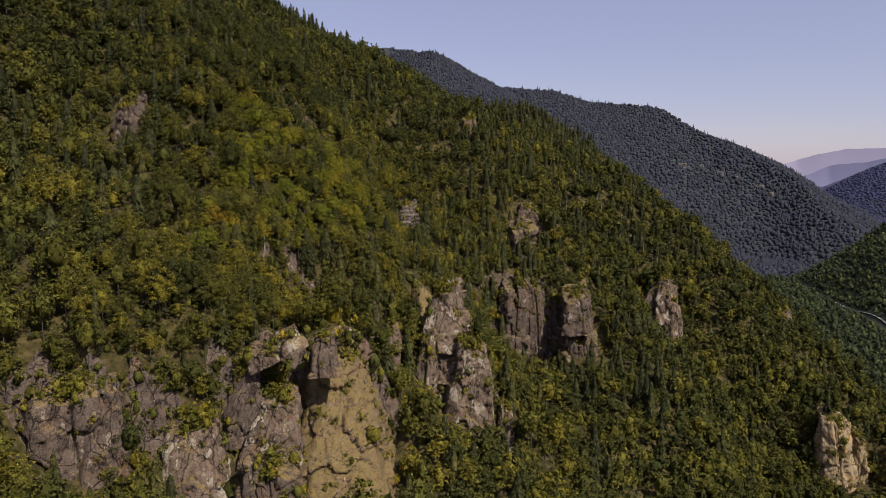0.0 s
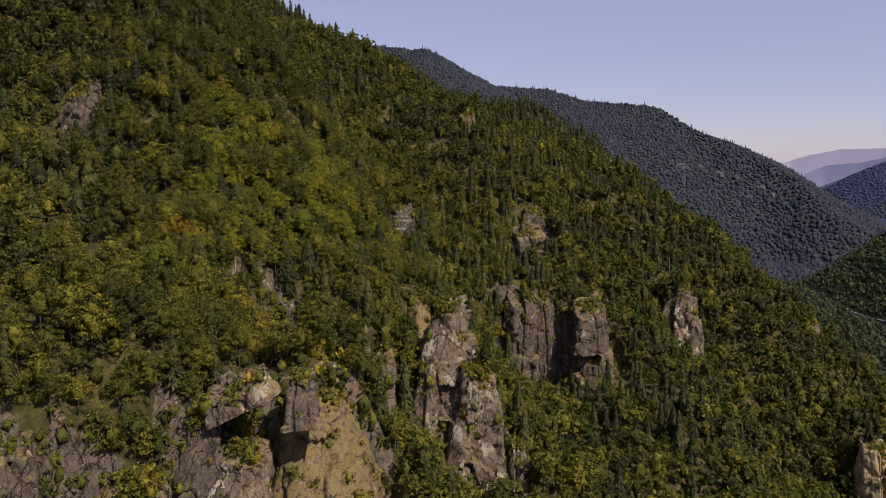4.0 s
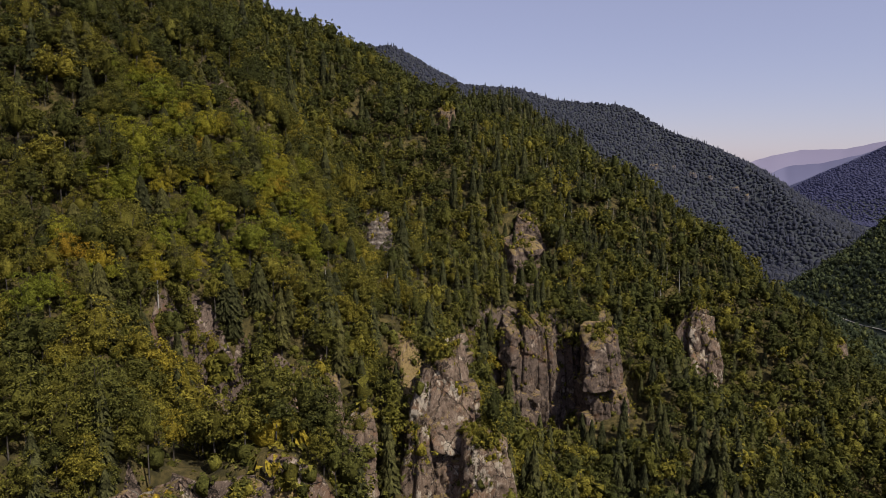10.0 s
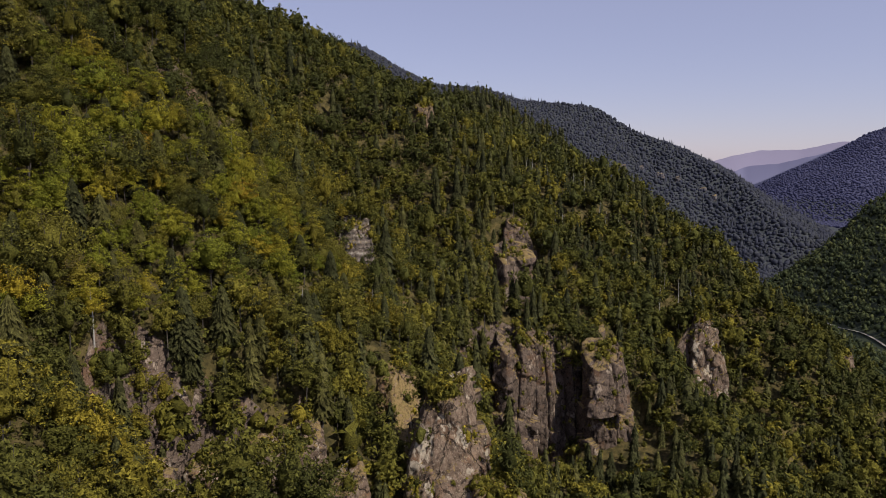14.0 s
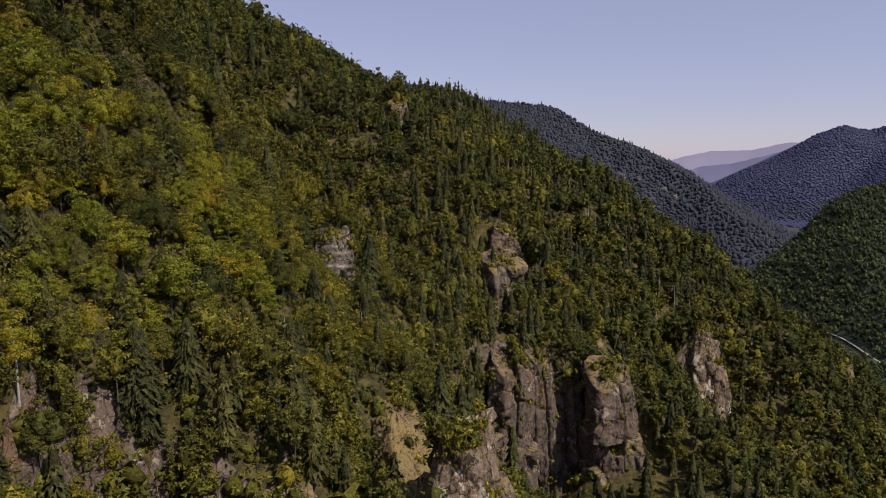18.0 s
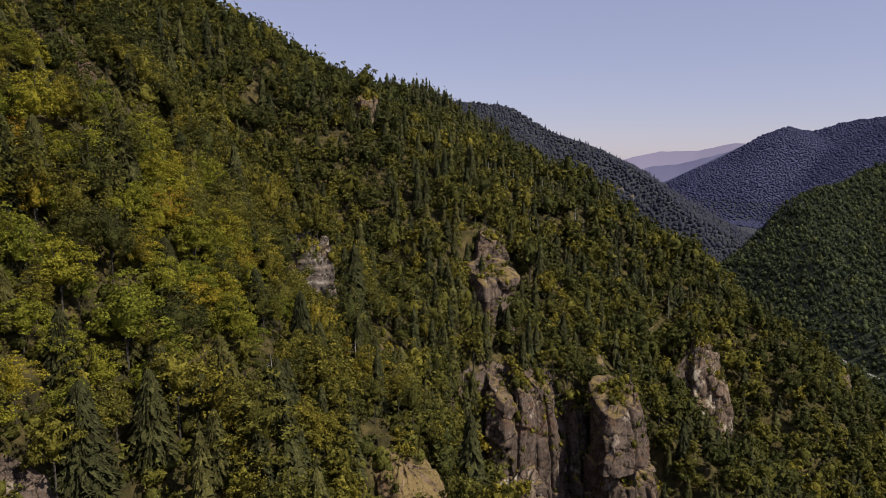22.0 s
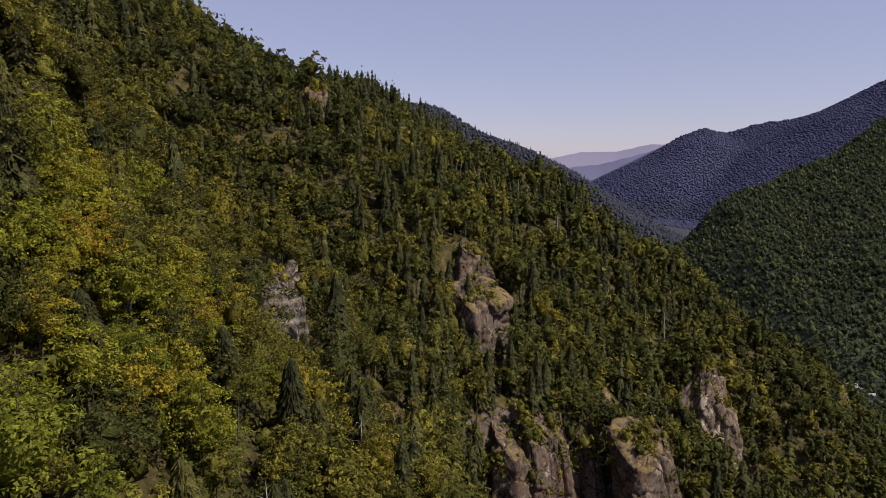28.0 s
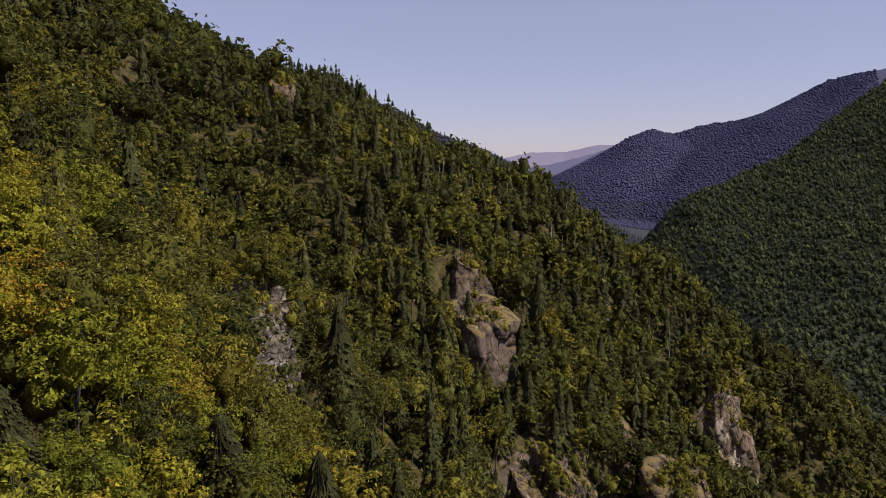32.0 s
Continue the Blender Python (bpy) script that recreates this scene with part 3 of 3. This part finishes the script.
# ---- rocks ----
def blocks(P, size, seed):
    """Angular blocks: the nearest of scattered centres for each point. Gives a level, a tilt across the block, and how near its joint lies."""
    q = P / size * np.array([1, 1, 0.75]) + seed * 3.17
    base = np.floor(q)
    first, second = np.full(len(q), 9.0), np.full(len(q), 9.0)
    level = np.zeros(len(q))
    for o in np.ndindex(3, 3, 3):
        g = base + np.array(o) - 1
        r = [np.modf(np.abs(np.sin(g @ np.array([127.1, 311.7, 74.7]) + 19.19 * k) * 43758.5))[0] for k in range(7)]
        off = q - g - np.stack(r[:3], -1)
        dist = np.linalg.norm(off, axis=1)
        closer = dist < first
        second = np.where(closer, first, np.minimum(second, dist))
        tilt = (off * (np.stack(r[4:7], -1) - 0.5)).sum(1)
        level = np.where(closer, r[3] - 0.5 + 1.5 * tilt, level)
        first = np.where(closer, dist, first)
    return level, np.clip(1 - (second - first) / 0.13, 0, 1)


def crag_mesh(name, w, d, h, taper, seed, mat, grain=0.62):
    """A cliff mass: flat joint planes round it, parted by a few upright fissures, its skin broken into angular blocks of three sizes. Its foot is at the origin, its front faces -y."""
    g = np.random.RandomState(seed)
    cuts = np.concatenate([[-1.6], np.sort(g.uniform(-0.6, 0.6, 0 if taper > 0.7 else int(np.clip(round(w / 15), 0, 2)))), [1.6]])
    n_seg = len(cuts) - 1
    step_top, step_front = 1 - g.uniform(0, 0.13, n_seg), g.uniform(-0.12, 0.12, n_seg)
    slope = g.uniform(-0.12, 0.12)
    A, O, S = [], [], []
    for a in (0, 90, 180, 270):
        A += [a + g.uniform(-14, 14), a + 45 + g.uniform(-16, 16)]
        O += [g.uniform(0.88, 1.0), g.uniform(1.0, 1.22)]
        S += [g.uniform(0.45, 0.85) * taper + 0.03, g.uniform(0.4, 0.95) * taper + 0.08]
    A, O, S = np.radians(A), np.array(O), np.array(S)
    nu, nv, nc = int(np.clip(1.6 * (w + d) / grain, 26, 130)), int(np.clip(h / grain, 12, 90)), 8
    u = np.arange(nu) / nu * 6.28318
    a, t = np.meshgrid(u - 0.42 * np.cos(u), np.concatenate([np.linspace(0, 1, nv), np.ones(nc)]))
    shrink = np.concatenate([np.ones(nv), np.linspace(0.9, 0.05, nc)])[:, None]
    dot = np.cos(a[..., None] - A)
    reach = np.minimum(np.min(np.where(dot > 0.05, O * (1 - S * t[..., None] ** 1.3) / np.maximum(dot, 0.05), 9), -1), 1.3)
    q = reach * shrink
    x, y = q * np.cos(a), q * np.sin(a)
    seg = np.clip(np.searchsorted(cuts, (x + 0.07 * np.sin(t * 4 + seed)).ravel()) - 1, 0, n_seg - 1).reshape(x.shape)
    top = h * step_top[seg] * (1 + slope * x) + d * 0.32 * y
    z = t * np.minimum(top, h * 1.03)
    gap = np.min(np.abs(x[..., None] + 0.07 * np.sin(t[..., None] * 4 + seed) - cuts[1:-1]), -1) * w / 2 if n_seg > 1 else np.full(x.shape, 9.0)
    X, Y = x * w / 2, y * d / 2 + step_front[seg] * d / 2 * (y < 0.2)
    Y = Y + (0.30 + 0.5 * max(taper - 0.6, 0) + (0.35 if taper > 0.9 else 0)) * d * (z / h - 0.5)
    side = (shrink > 0.95) * np.ones(x.shape)
    out = np.stack([np.cos(a) * side, np.sin(a) * side, 0.10 + 0.7 * (1 - side)], -1).reshape(-1, 3)
    P = np.stack([X, Y, z], -1).reshape(-1, 3)
    small = min(1.0, w / 14)
    fine = np.array([noise.fractal(Vector((p[0] * 0.7 + seed * 3.1, p[1] * 0.7, p[2] * 0.5)), 0.5, 2.3, 4) for p in P])
    warp = P + 0.5 * fine[:, None]
    push = 0.16 * fine - 1.3 * np.exp(-(gap.ravel() / 0.5) ** 2) * (out[:, 1] < 0.3)
    for size, lift, joint in ((9.5, 2.4, 0.5), (4.2, 0.55, 0.2), (1.6, 0.20, 0.07)):
        level, groove = blocks(warp, size, seed)
        push = push + small * (lift * level - joint * groove)
    P = P + out * push[:, None]
    i = np.arange(nu * (nv + nc - 1)).reshape(nv + nc - 1, nu)
    k = np.roll(i, -1, 1)
    return mesh_of(name, P, np.stack([i, k, k + nu, i + nu], -1).reshape(-1, 4), mat), P, out


ledges = []
for name, label, masses in CRAGS:
    x0, y0, base = masses[0][0], masses[0][1], masses[0][2] - masses[0][5]
    root = tagged(new(name), label, "rock", "crags of the slope")
    root.location = (x0, y0, base)
    for x, y, z, w, d, h, turn, taper, mat, seed, *tilt in masses:
        g = np.random.RandomState(seed)
        me, P, out = crag_mesh("slab", w * 1.1, d * 1.1, h, taper, seed, mat)
        ob = new("slab", me)
        ob.parent = root
        m = pose(x - x0, y - y0, z - h - base, g.uniform(-2, 2), g.uniform(-3, 3) + sum(tilt), turn)
        ob.matrix_basis = m
        sel = np.nonzero((out[:, 1] < 0.5) & (P[:, 2] > 0.15 * h))[0]
        for q in g.choice(sel, int(w * h / 45) + 2):
            v = m @ Vector(P[q])
            ledges.append((v.x + x0, v.y + y0, v.z + base))
        for q in g.choice(np.nonzero(out[:, 2] > 0.5)[0], int(w * d / 10) + 2):
            v = m @ Vector(P[q])
            ledges.append((v.x + x0, v.y + y0, v.z + base))
ledges = np.array(ledges)


# ---- woods ----
rng = np.random.RandomState(7)


def clear_of_rocks(x, y, grow=1.0):
    ok = np.ones(len(x), bool)
    for rx, ry, top, w, d, h, turn, *rest in [m for k in CRAGS for m in k[2]]:
        c, s, hw, hd = math.cos(radians(turn)), math.sin(radians(turn)), w / 2, d / 2
        u, v = (x - rx) * c + (y - ry) * s, -(x - rx) * s + (y - ry) * c
        ok &= ~((np.abs(u) < hw + grow) & (v > -hd - (3 + 0.34 * h if h > 20 else 1.0)) & (v < hd * 0.55))
    return ok


x, y = scatter(rng, -330, 330, 90, 830, 6.0)
x2, y2 = scatter(rng, -330, 250, 90, 560, 4.9)
steep = np.hypot(land(x2 + 1.5, y2) - land(x2 - 1.5, y2), land(x2, y2 + 1.5) - land(x2, y2 - 1.5)) / 3
more = rng.uniform(0, 1, len(x2)) < np.clip((steep - 0.75) / 0.7, 0, 1)
x, y = np.concatenate([x, x2[more]]), np.concatenate([y, y2[more]])
z = land(x, y)
hs = hillside(x, y)
keep = ((z > 127.5) | ((x < 330) & (y < 620))) & (z < hs + 40) & clear_of_rocks(x, y)
# the wooded stretch: up to the crest, from the foot of the cliffs
keep &= (z < 322 + 0.75 * y) & (x > -0.86 * y - 25) & (x < 0.55 * y + 190)
keep &= (320 - z) < 0.66 * np.hypot(x + 20, y + 10) + 35
crest_y = 738 + (76 - x) * 0.213
keep &= y < np.where(x < 76, crest_y + 45, 738 - (x - 76) * 1.9 + 75)
x, y, z = x[keep], y[keep], z[keep]
grove = 0.5 + 0.5 * waves(x, y, 120, 21) + 0.3 * waves(x, y, 40, 22)
wet = np.exp(-(((x + 22) / 22) ** 2 + ((y - 455) / 70) ** 2)) + 0.8 * np.exp(-(((x - 40) / 60) ** 2 + ((y - 590) / 60) ** 2)) + 0.5 * np.exp(-(((x - 60) / 60) ** 2 + ((y - 400) / 50) ** 2)) + 0.95 * np.exp(-(((y - crest_y[keep]) / 60) ** 2)) + 0.5 * np.exp(-(((x + 78) / 22) ** 2 + ((y - 318) / 20) ** 2))
is_spruce = rng.uniform(0, 1, len(x)) < np.clip(np.where(x < -45, 0.12, 0.20) + 0.28 * (grove - 0.4) + 0.42 * wet, 0.05, 0.8)
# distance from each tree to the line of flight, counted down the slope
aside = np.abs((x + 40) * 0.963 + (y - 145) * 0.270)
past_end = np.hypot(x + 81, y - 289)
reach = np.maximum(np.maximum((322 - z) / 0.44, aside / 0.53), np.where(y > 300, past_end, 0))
near, mid = reach < 175, (reach >= 175) & (reach < 330)
far = ~near & ~mid
# darker leaf hue far off and to the right, standing in for shade
shade_in_hue = 0.10 * np.clip((reach - 250) / 150, 0, 1) + 0.05 * np.clip((x - 10) / 50, 0, 1)
turn = rng.uniform(0, 6.28, len(x))
size = np.exp(rng.normal(0, 0.22, len(x))) * (1 - np.where(is_spruce, -0.2, 0.42) * np.exp(-((y - crest_y[keep]) / 45) ** 2))
# random hue per tree, plus painted light: near crowns brightened, high ones dimmed
hue = np.clip(rng.beta(0.9, 1.5, len(x)) * 0.9 + 0.0 + 0.14 * waves(x, y, 90, 23) + 0.08 * waves(x, y, 33, 24) + 0.22 * np.exp(-(((x + 90) / 38) ** 2 + ((y - 335) / 85) ** 2)) + 0.10 * np.exp(-(((x + 85) / 45) ** 2 + ((y - 215) / 60) ** 2)) - 0.20 * np.clip((z - 318) / 45, 0, 1) - shade_in_hue, 0, rng.choice([0.84, 0.9, 0.97], len(x), p=[0.6, 0.36, 0.04]))

near_broad = [broadleaf(rng, 2500, 0.20, clumps=40, heart=0.58) for k in range(6)]
near_spruce = [spruce(rng, 170, tiers=44, arms=22, twigs=True) for k in range(4)]


def single_trees(name, kinds, sel, wood_mat, crown_mat, label, category, group):
    made = []
    for wood, crown in kinds:
        root = new(name)
        tagged(root, label, category, group)
        new("trunk", mesh_of("trunk", *wood, wood_mat, smooth=True)).parent = root
        new("crown", mesh_of("crown", *crown, crown_mat)).parent = root
        made.append(root)
    used = set()
    for i in sel:
        k = rng.randint(len(made))
        m = pose(x[i], y[i], z[i], 0, 0, math.degrees(turn[i]))
        if k in used:
            ob = copy_thing(made[k], m)
        else:
            ob = made[k]
            ob.matrix_basis = m
            used.add(k)
        g = size[i] ** (0.6 if "spruce" in name else 1)
        ob.scale = (g, g, g * rng.uniform(0.85, 1.15))


def nearest(sel, limit):
    order = np.argsort(reach[sel])
    return sel[order[:limit]], sel[order[limit:]]


nb, rest_b = nearest(np.nonzero(near & ~is_spruce)[0], 215)
ns, rest_s = nearest(np.nonzero(near & is_spruce)[0], 80)
# takes in more trees than have turned, to paint the near slope sunlit
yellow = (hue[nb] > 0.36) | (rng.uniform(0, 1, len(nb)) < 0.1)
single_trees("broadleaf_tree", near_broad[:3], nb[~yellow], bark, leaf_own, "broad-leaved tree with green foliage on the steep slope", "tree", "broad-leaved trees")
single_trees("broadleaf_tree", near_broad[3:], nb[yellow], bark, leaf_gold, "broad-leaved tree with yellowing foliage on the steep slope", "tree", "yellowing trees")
single_trees("spruce_tree", near_spruce, ns, bark, needle_own, "dark green spruce with drooping boughs on the steep slope", "tree", "spruces")


def wood(name, broad, pick, mat_leaf, label):
    s = pick
    kinds = [c for w, c in broad]
    trunks = [w for w, c in broad]
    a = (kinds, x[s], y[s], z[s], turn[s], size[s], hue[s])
    state = rng.randint(1 << 30)
    plant(name, *a, np.random.RandomState(state), mat_leaf, label, "forest")
    plant(name + "_trunks", trunks, *a[1:], np.random.RandomState(state), bark, "bare trunks and limbs inside the forest", "trunks")


mid_b = np.concatenate([rest_b, np.nonzero(mid & ~is_spruce)[0]])
mid_s = np.concatenate([rest_s, np.nonzero(mid & is_spruce)[0]])
for part_of, low, high, count, leaf in (("close_broadleaf_wood", 0, 150, 1150, 0.28), ("broadleaf_wood", 150, 215, 400, 0.46), ("broadleaf_wood", 215, 330, 210, 0.66)):
    sel = mid_b[(reach[mid_b] >= low) & (reach[mid_b] < high)]
    wood(part_of, [broadleaf(rng, count, leaf, limbs=2, heart=0.62 if count > 800 else 0.68) for k in range(8)], sel, leaf_many, "dense broad-leaved forest turning yellow in places")
wood("spruce_wood", [spruce(rng, 70, tiers=18, arms=8) for k in range(6)], mid_s, needle_many, "dark spruces standing among broad-leaved trees")
far_b, far_s = np.nonzero(far & ~is_spruce)[0], np.nonzero(far & is_spruce)[0]
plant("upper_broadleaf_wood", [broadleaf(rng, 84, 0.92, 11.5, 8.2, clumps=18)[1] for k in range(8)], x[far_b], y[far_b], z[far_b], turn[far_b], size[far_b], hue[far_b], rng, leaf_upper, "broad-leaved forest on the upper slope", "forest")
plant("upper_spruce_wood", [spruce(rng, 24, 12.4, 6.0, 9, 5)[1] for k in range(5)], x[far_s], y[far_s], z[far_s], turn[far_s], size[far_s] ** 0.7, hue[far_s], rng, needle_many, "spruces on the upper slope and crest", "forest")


bx, by = scatter(rng, -300, 250, 100, 560, 6.4)
bz = land(bx, by)
k = ((bz > 127.5) | ((bx < 330) & (by < 620))) & (bx > -0.86 * by - 25) & (bx < 0.55 * by + 120) & ((320 - bz) < 0.66 * np.hypot(bx + 20, by + 10) + 35) & (rng.uniform(0, 1, len(bx)) < 0.8)
bx, by, bz = bx[k], by[k], bz[k]
# low growth clings to the sheer ground as well
cell = gv[gf[np.repeat(np.nonzero(sheer & ~away)[0], np.clip(size_of[sheer & ~away] / 20, 1, 20).astype(int))]]
cw = rng.dirichlet((1, 1, 1, 1), len(cell))
cling = (cell * cw[..., None]).sum(1)[rng.uniform(0, 1, len(cell)) < 0.95]
cling = cling[(cling[:, 1] > 100) & (cling[:, 0] > -0.86 * cling[:, 1] - 25)]
cx, cy = scatter(rng, -200, 20, 120, 420, 3.9)
cz = land(cx, cy)
k = (np.maximum((322 - cz) / 0.44, np.abs((cx + 40) * 0.963 + (cy - 145) * 0.270) / 0.53) < 130) & (cx > -0.86 * cy - 25)
bx, by, bz = np.concatenate([cx[k], bx]), np.concatenate([cy[k], by]), np.concatenate([cz[k], bz])
bx, by, bz = np.concatenate([bx, cling[:, 0]]), np.concatenate([by, cling[:, 1]]), np.concatenate([bz, cling[:, 2]])
bush_size = np.exp(rng.normal(0, 0.3, len(bx))) * np.where(np.arange(len(bx)) < len(bx) - len(cling), 1.0, 1.45)
# hue scaled down: shade between the crowns is put into the bush colour
bush_turn, bush_hue = rng.uniform(0, 6.28, len(bx)), 0.62 * rng.beta(1.8, 2.0, len(bx))
close = np.maximum((322 - bz) / 0.44, np.abs((bx + 40) * 0.963 + (by - 145) * 0.270) / 0.53) < 155
for s, count, leaf in ((close, 46, 0.30), (~close, 12, 0.52)):
    plant("undergrowth", [bush(rng, count, leaf) for k in range(6)], bx[s], by[s], bz[s], bush_turn[s], bush_size[s], bush_hue[s], rng, leaf_many, "bushes and young growth between the trees", "bushes", -0.6)


k = len(ledges)
plant("ledge_bushes", [bush(rng, 60, 0.30) for q in range(5)], ledges[:, 0], ledges[:, 1], ledges[:, 2], rng.uniform(0, 6.28, k), np.exp(rng.normal(-0.1, 0.4, k)), rng.beta(2.2, 1.8, k), rng, leaf_many, "small bushes rooted on the ledges of the crags", "bushes", -0.9)


def far_wood(name, x0, x1, y0, y1, step, keep, kinds, mat, label, grow=1.0, lift=-1.0, smooth=True):
    fx, fy = scatter(rng, x0, x1, y0, y1, step)
    fz = ground_at(fx, fy)
    k = keep(fx, fy, fz)
    fx, fy, fz = fx[k], fy[k], fz[k]
    plant(name, kinds, fx, fy, fz, rng.uniform(0, 6.28, len(fx)), grow * np.exp(rng.normal(0, 0.18, len(fx))), rng.beta(2, 2, len(fx)), rng, mat, label, "forest", lift, smooth)


blob = [far_crown(rng, 9.5, 9.5, 22, 1.25) for k in range(9)]
cone = [far_spruce(rng, 12.5, 5) for k in range(3)]
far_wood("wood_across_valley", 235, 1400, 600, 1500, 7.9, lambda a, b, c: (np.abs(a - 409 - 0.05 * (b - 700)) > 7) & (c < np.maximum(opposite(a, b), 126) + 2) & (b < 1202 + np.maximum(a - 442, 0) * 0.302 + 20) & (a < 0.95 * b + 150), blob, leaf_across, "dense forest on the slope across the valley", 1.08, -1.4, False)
far_wood("middle_mountain_wood", -420, 900, 1190, 2190, 7.6, lambda a, b, c: (a > -0.25 * b + 130) & (b > 1230 + (a - 442) * 0.302) & ((a > 500) | (b < np.interp(a, [p[0] for p in MIDDLE], [p[1] for p in MIDDLE]) + 15)), cone[:2] + [orb(rng, (0, 0, 1.0), 4.8, 5.2, 5, 4, 0.75, 1.05) for k in range(12)], leaf_distant, "forest on the middle mountain, haze painted in as blue-green", 1.0, -1.2)

# leaf colour of the far hill has the purple-blue of the air painted in
hazed_hill_leaves = foliage("hazed_leaves_far_hill", [(0.0, (0.088, 0.092, 0.178)), (1.0, (0.112, 0.114, 0.205))], False, 0.5, 0.15)
far_wood("far_hill_wood", 1150, 2700, 2000, 2990, 8.4, lambda a, b, c: (a > 0.33 * b) & (a < 0.98 * b) & ((a > 2250) | (b < np.interp(a, [p[0] for p in PURPLE], [p[1] for p in PURPLE]) + 12)), [orb(rng, (0, 0, 0.8), 5.6, 4.6, 5, 3, 0.75, 1.05) for k in range(8)], hazed_hill_leaves, "blue hazy forest on the far hill", 1.0, -1.2)

for k, (cx, cy, cw, ch) in enumerate(DISTANT_CRAGS):
    ob = tagged(new("distant_crag", crag_mesh("distant_crag", cw, 9, ch, 0.5, 900 + k, far_rock, 1.6)[0]), "weathered rock band in the forest of the middle mountain", "rock", "distant crags")
    ob.matrix_world = pose(cx, cy, float(land(cx, cy)) - 0.35 * ch, 0, 0, -25)

# the gravel road along the valley floor, and a small house beside it
ry = np.linspace(700, 1020, 160)
rx = 412 + 0.05 * (ry - 700) + 2.5 * np.sin(ry / 45) + 0.00035 * np.maximum(ry - 960, 0) ** 2
rz = ground_at(rx, ry) + 0.5
rv = np.concatenate([np.stack([rx - 1.9, ry, rz], -1), np.stack([rx + 1.9, ry, rz], -1)])
ri = np.arange(159)
tagged(new("road", mesh_of("road", rv, np.stack([ri, ri + 160, ri + 161, ri + 1], -1), gravel_mat)), "pale gravel road along the wooded valley floor", "road", kind="structure")


def box_mesh(name, sx, sy, sz, mat, lift=0.0):
    v = [(a * sx / 2, b * sy / 2, lift + c * sz) for c in (0, 1) for b in (-1, 1) for a in (-1, 1)]
    return mesh_of(name, v, [(0, 2, 3, 1), (4, 5, 7, 6), (0, 1, 5, 4), (2, 6, 7, 3), (0, 4, 6, 2), (1, 3, 7, 5)], mat)


def small_house(px, py, turn, length, depth, wall, label):
    """A plain house: walls, a gabled sheet-metal roof with eaves, a door and windows."""
    root = tagged(new("house"), label, "house")
    root.matrix_basis = pose(px, py, float(ground_at(np.array([px]), np.array([py]))[0]) + 0.2, 0, 0, turn)
    new("wall", box_mesh("wall", length, depth, wall, white_wall)).parent = root
    e, r = depth / 2 + 0.6, 1.6
    half = length / 2 + 0.5
    v = [(-half, -e, wall - 0.1), (half, -e, wall - 0.1), (half, 0, wall + r), (-half, 0, wall + r), (half, e, wall - 0.1), (-half, e, wall - 0.1)]
    under = [(a, b, c - 0.18) for a, b, c in v]
    quads = [(0, 1, 2, 3), (3, 2, 4, 5), (9, 8, 7, 6), (11, 10, 8, 9), (0, 6, 7, 1), (5, 4, 10, 11), (1, 7, 8, 2), (2, 8, 10, 4), (3, 9, 6, 0), (5, 11, 9, 3)]
    new("roof", mesh_of("roof", v + under, quads, roof_mat)).parent = root
    door = new("door", box_mesh("door", 1.0, 0.12, 2.1, bark))
    door.parent = root
    door.location = (0.4, -depth / 2, 0)
    for q in (-0.32, 0.32):
        pane = new("window", box_mesh("window", 1.2, 0.1, 1.1, roof_mat))
        pane.parent = root
        pane.location = (q * length, -depth / 2, 1.0)


small_house(417, 750, -40, 13, 8, 3.4, "small white house with a grey metal roof by the road")
small_house(412, 727, -30, 5, 4, 2.4, "low white shed with a grey metal roof near the house")


# dead trees: bare grey stems with broken limbs
def snag(seed, h):
    g = np.random.RandomState(seed)
    stem = tube([(0, 0, -1), (g.uniform(-.3, .3), g.uniform(-.3, .3), h * 0.5), (g.uniform(-.6, .6), g.uniform(-.6, .6), h)], [0.24, 0.16, 0.04])
    limbs = []
    for k in range(8):
        z, a = h * (0.3 + 0.08 * k + g.uniform(-0.04, 0.04)), g.uniform(0, 6.28)
        ln = (h - z) * 0.24 + g.uniform(0.5, 1.7)
        c, s = math.cos(a), math.sin(a)
        limbs.append(tube([(0, 0, z), (c * ln * 0.6, s * ln * 0.6, z + g.uniform(-0.2, 0.5)), (c * ln, s * ln, z + g.uniform(-0.6, 1.0))], [0.08, 0.055, 0.015], 3))
    return stem, limbs


def dead_tree(px, py, h, seed, label):
    stem, limbs = snag(seed, h)
    root = tagged(new("dead_tree"), label, "tree", "dead trees")
    root.location = (px, py, float(land(px, py)))
    new("stem", mesh_of("stem", *stem, dead_wood, smooth=True)).parent = root
    for limb in limbs:
        new("limb", mesh_of("limb", *limb, dead_wood)).parent = root


for k, (px, py, h) in enumerate([(-75, 334, 13), (-76, 286, 13), (-111, 290, 12), (-63, 420, 12), (-86, 352, 10), (-95, 330, 9), (-60, 372, 11), (-104, 372, 12)]):
    dead_tree(px, py, h, 50 + k, "bleached dead tree with bare limbs among green crowns")
for k in range(15):
    dead_tree(48 + rng.uniform(-34, 34), 572 + rng.uniform(-38, 30), rng.uniform(12, 17), 70 + k, "tall grey dead spruce on the upper spur")
for k in range(8):
    dead_tree(82 + rng.uniform(-14, 14), 520 + rng.uniform(-14, 14), rng.uniform(12, 18), 110 + k, "grey dead spruce above the rock pillar")
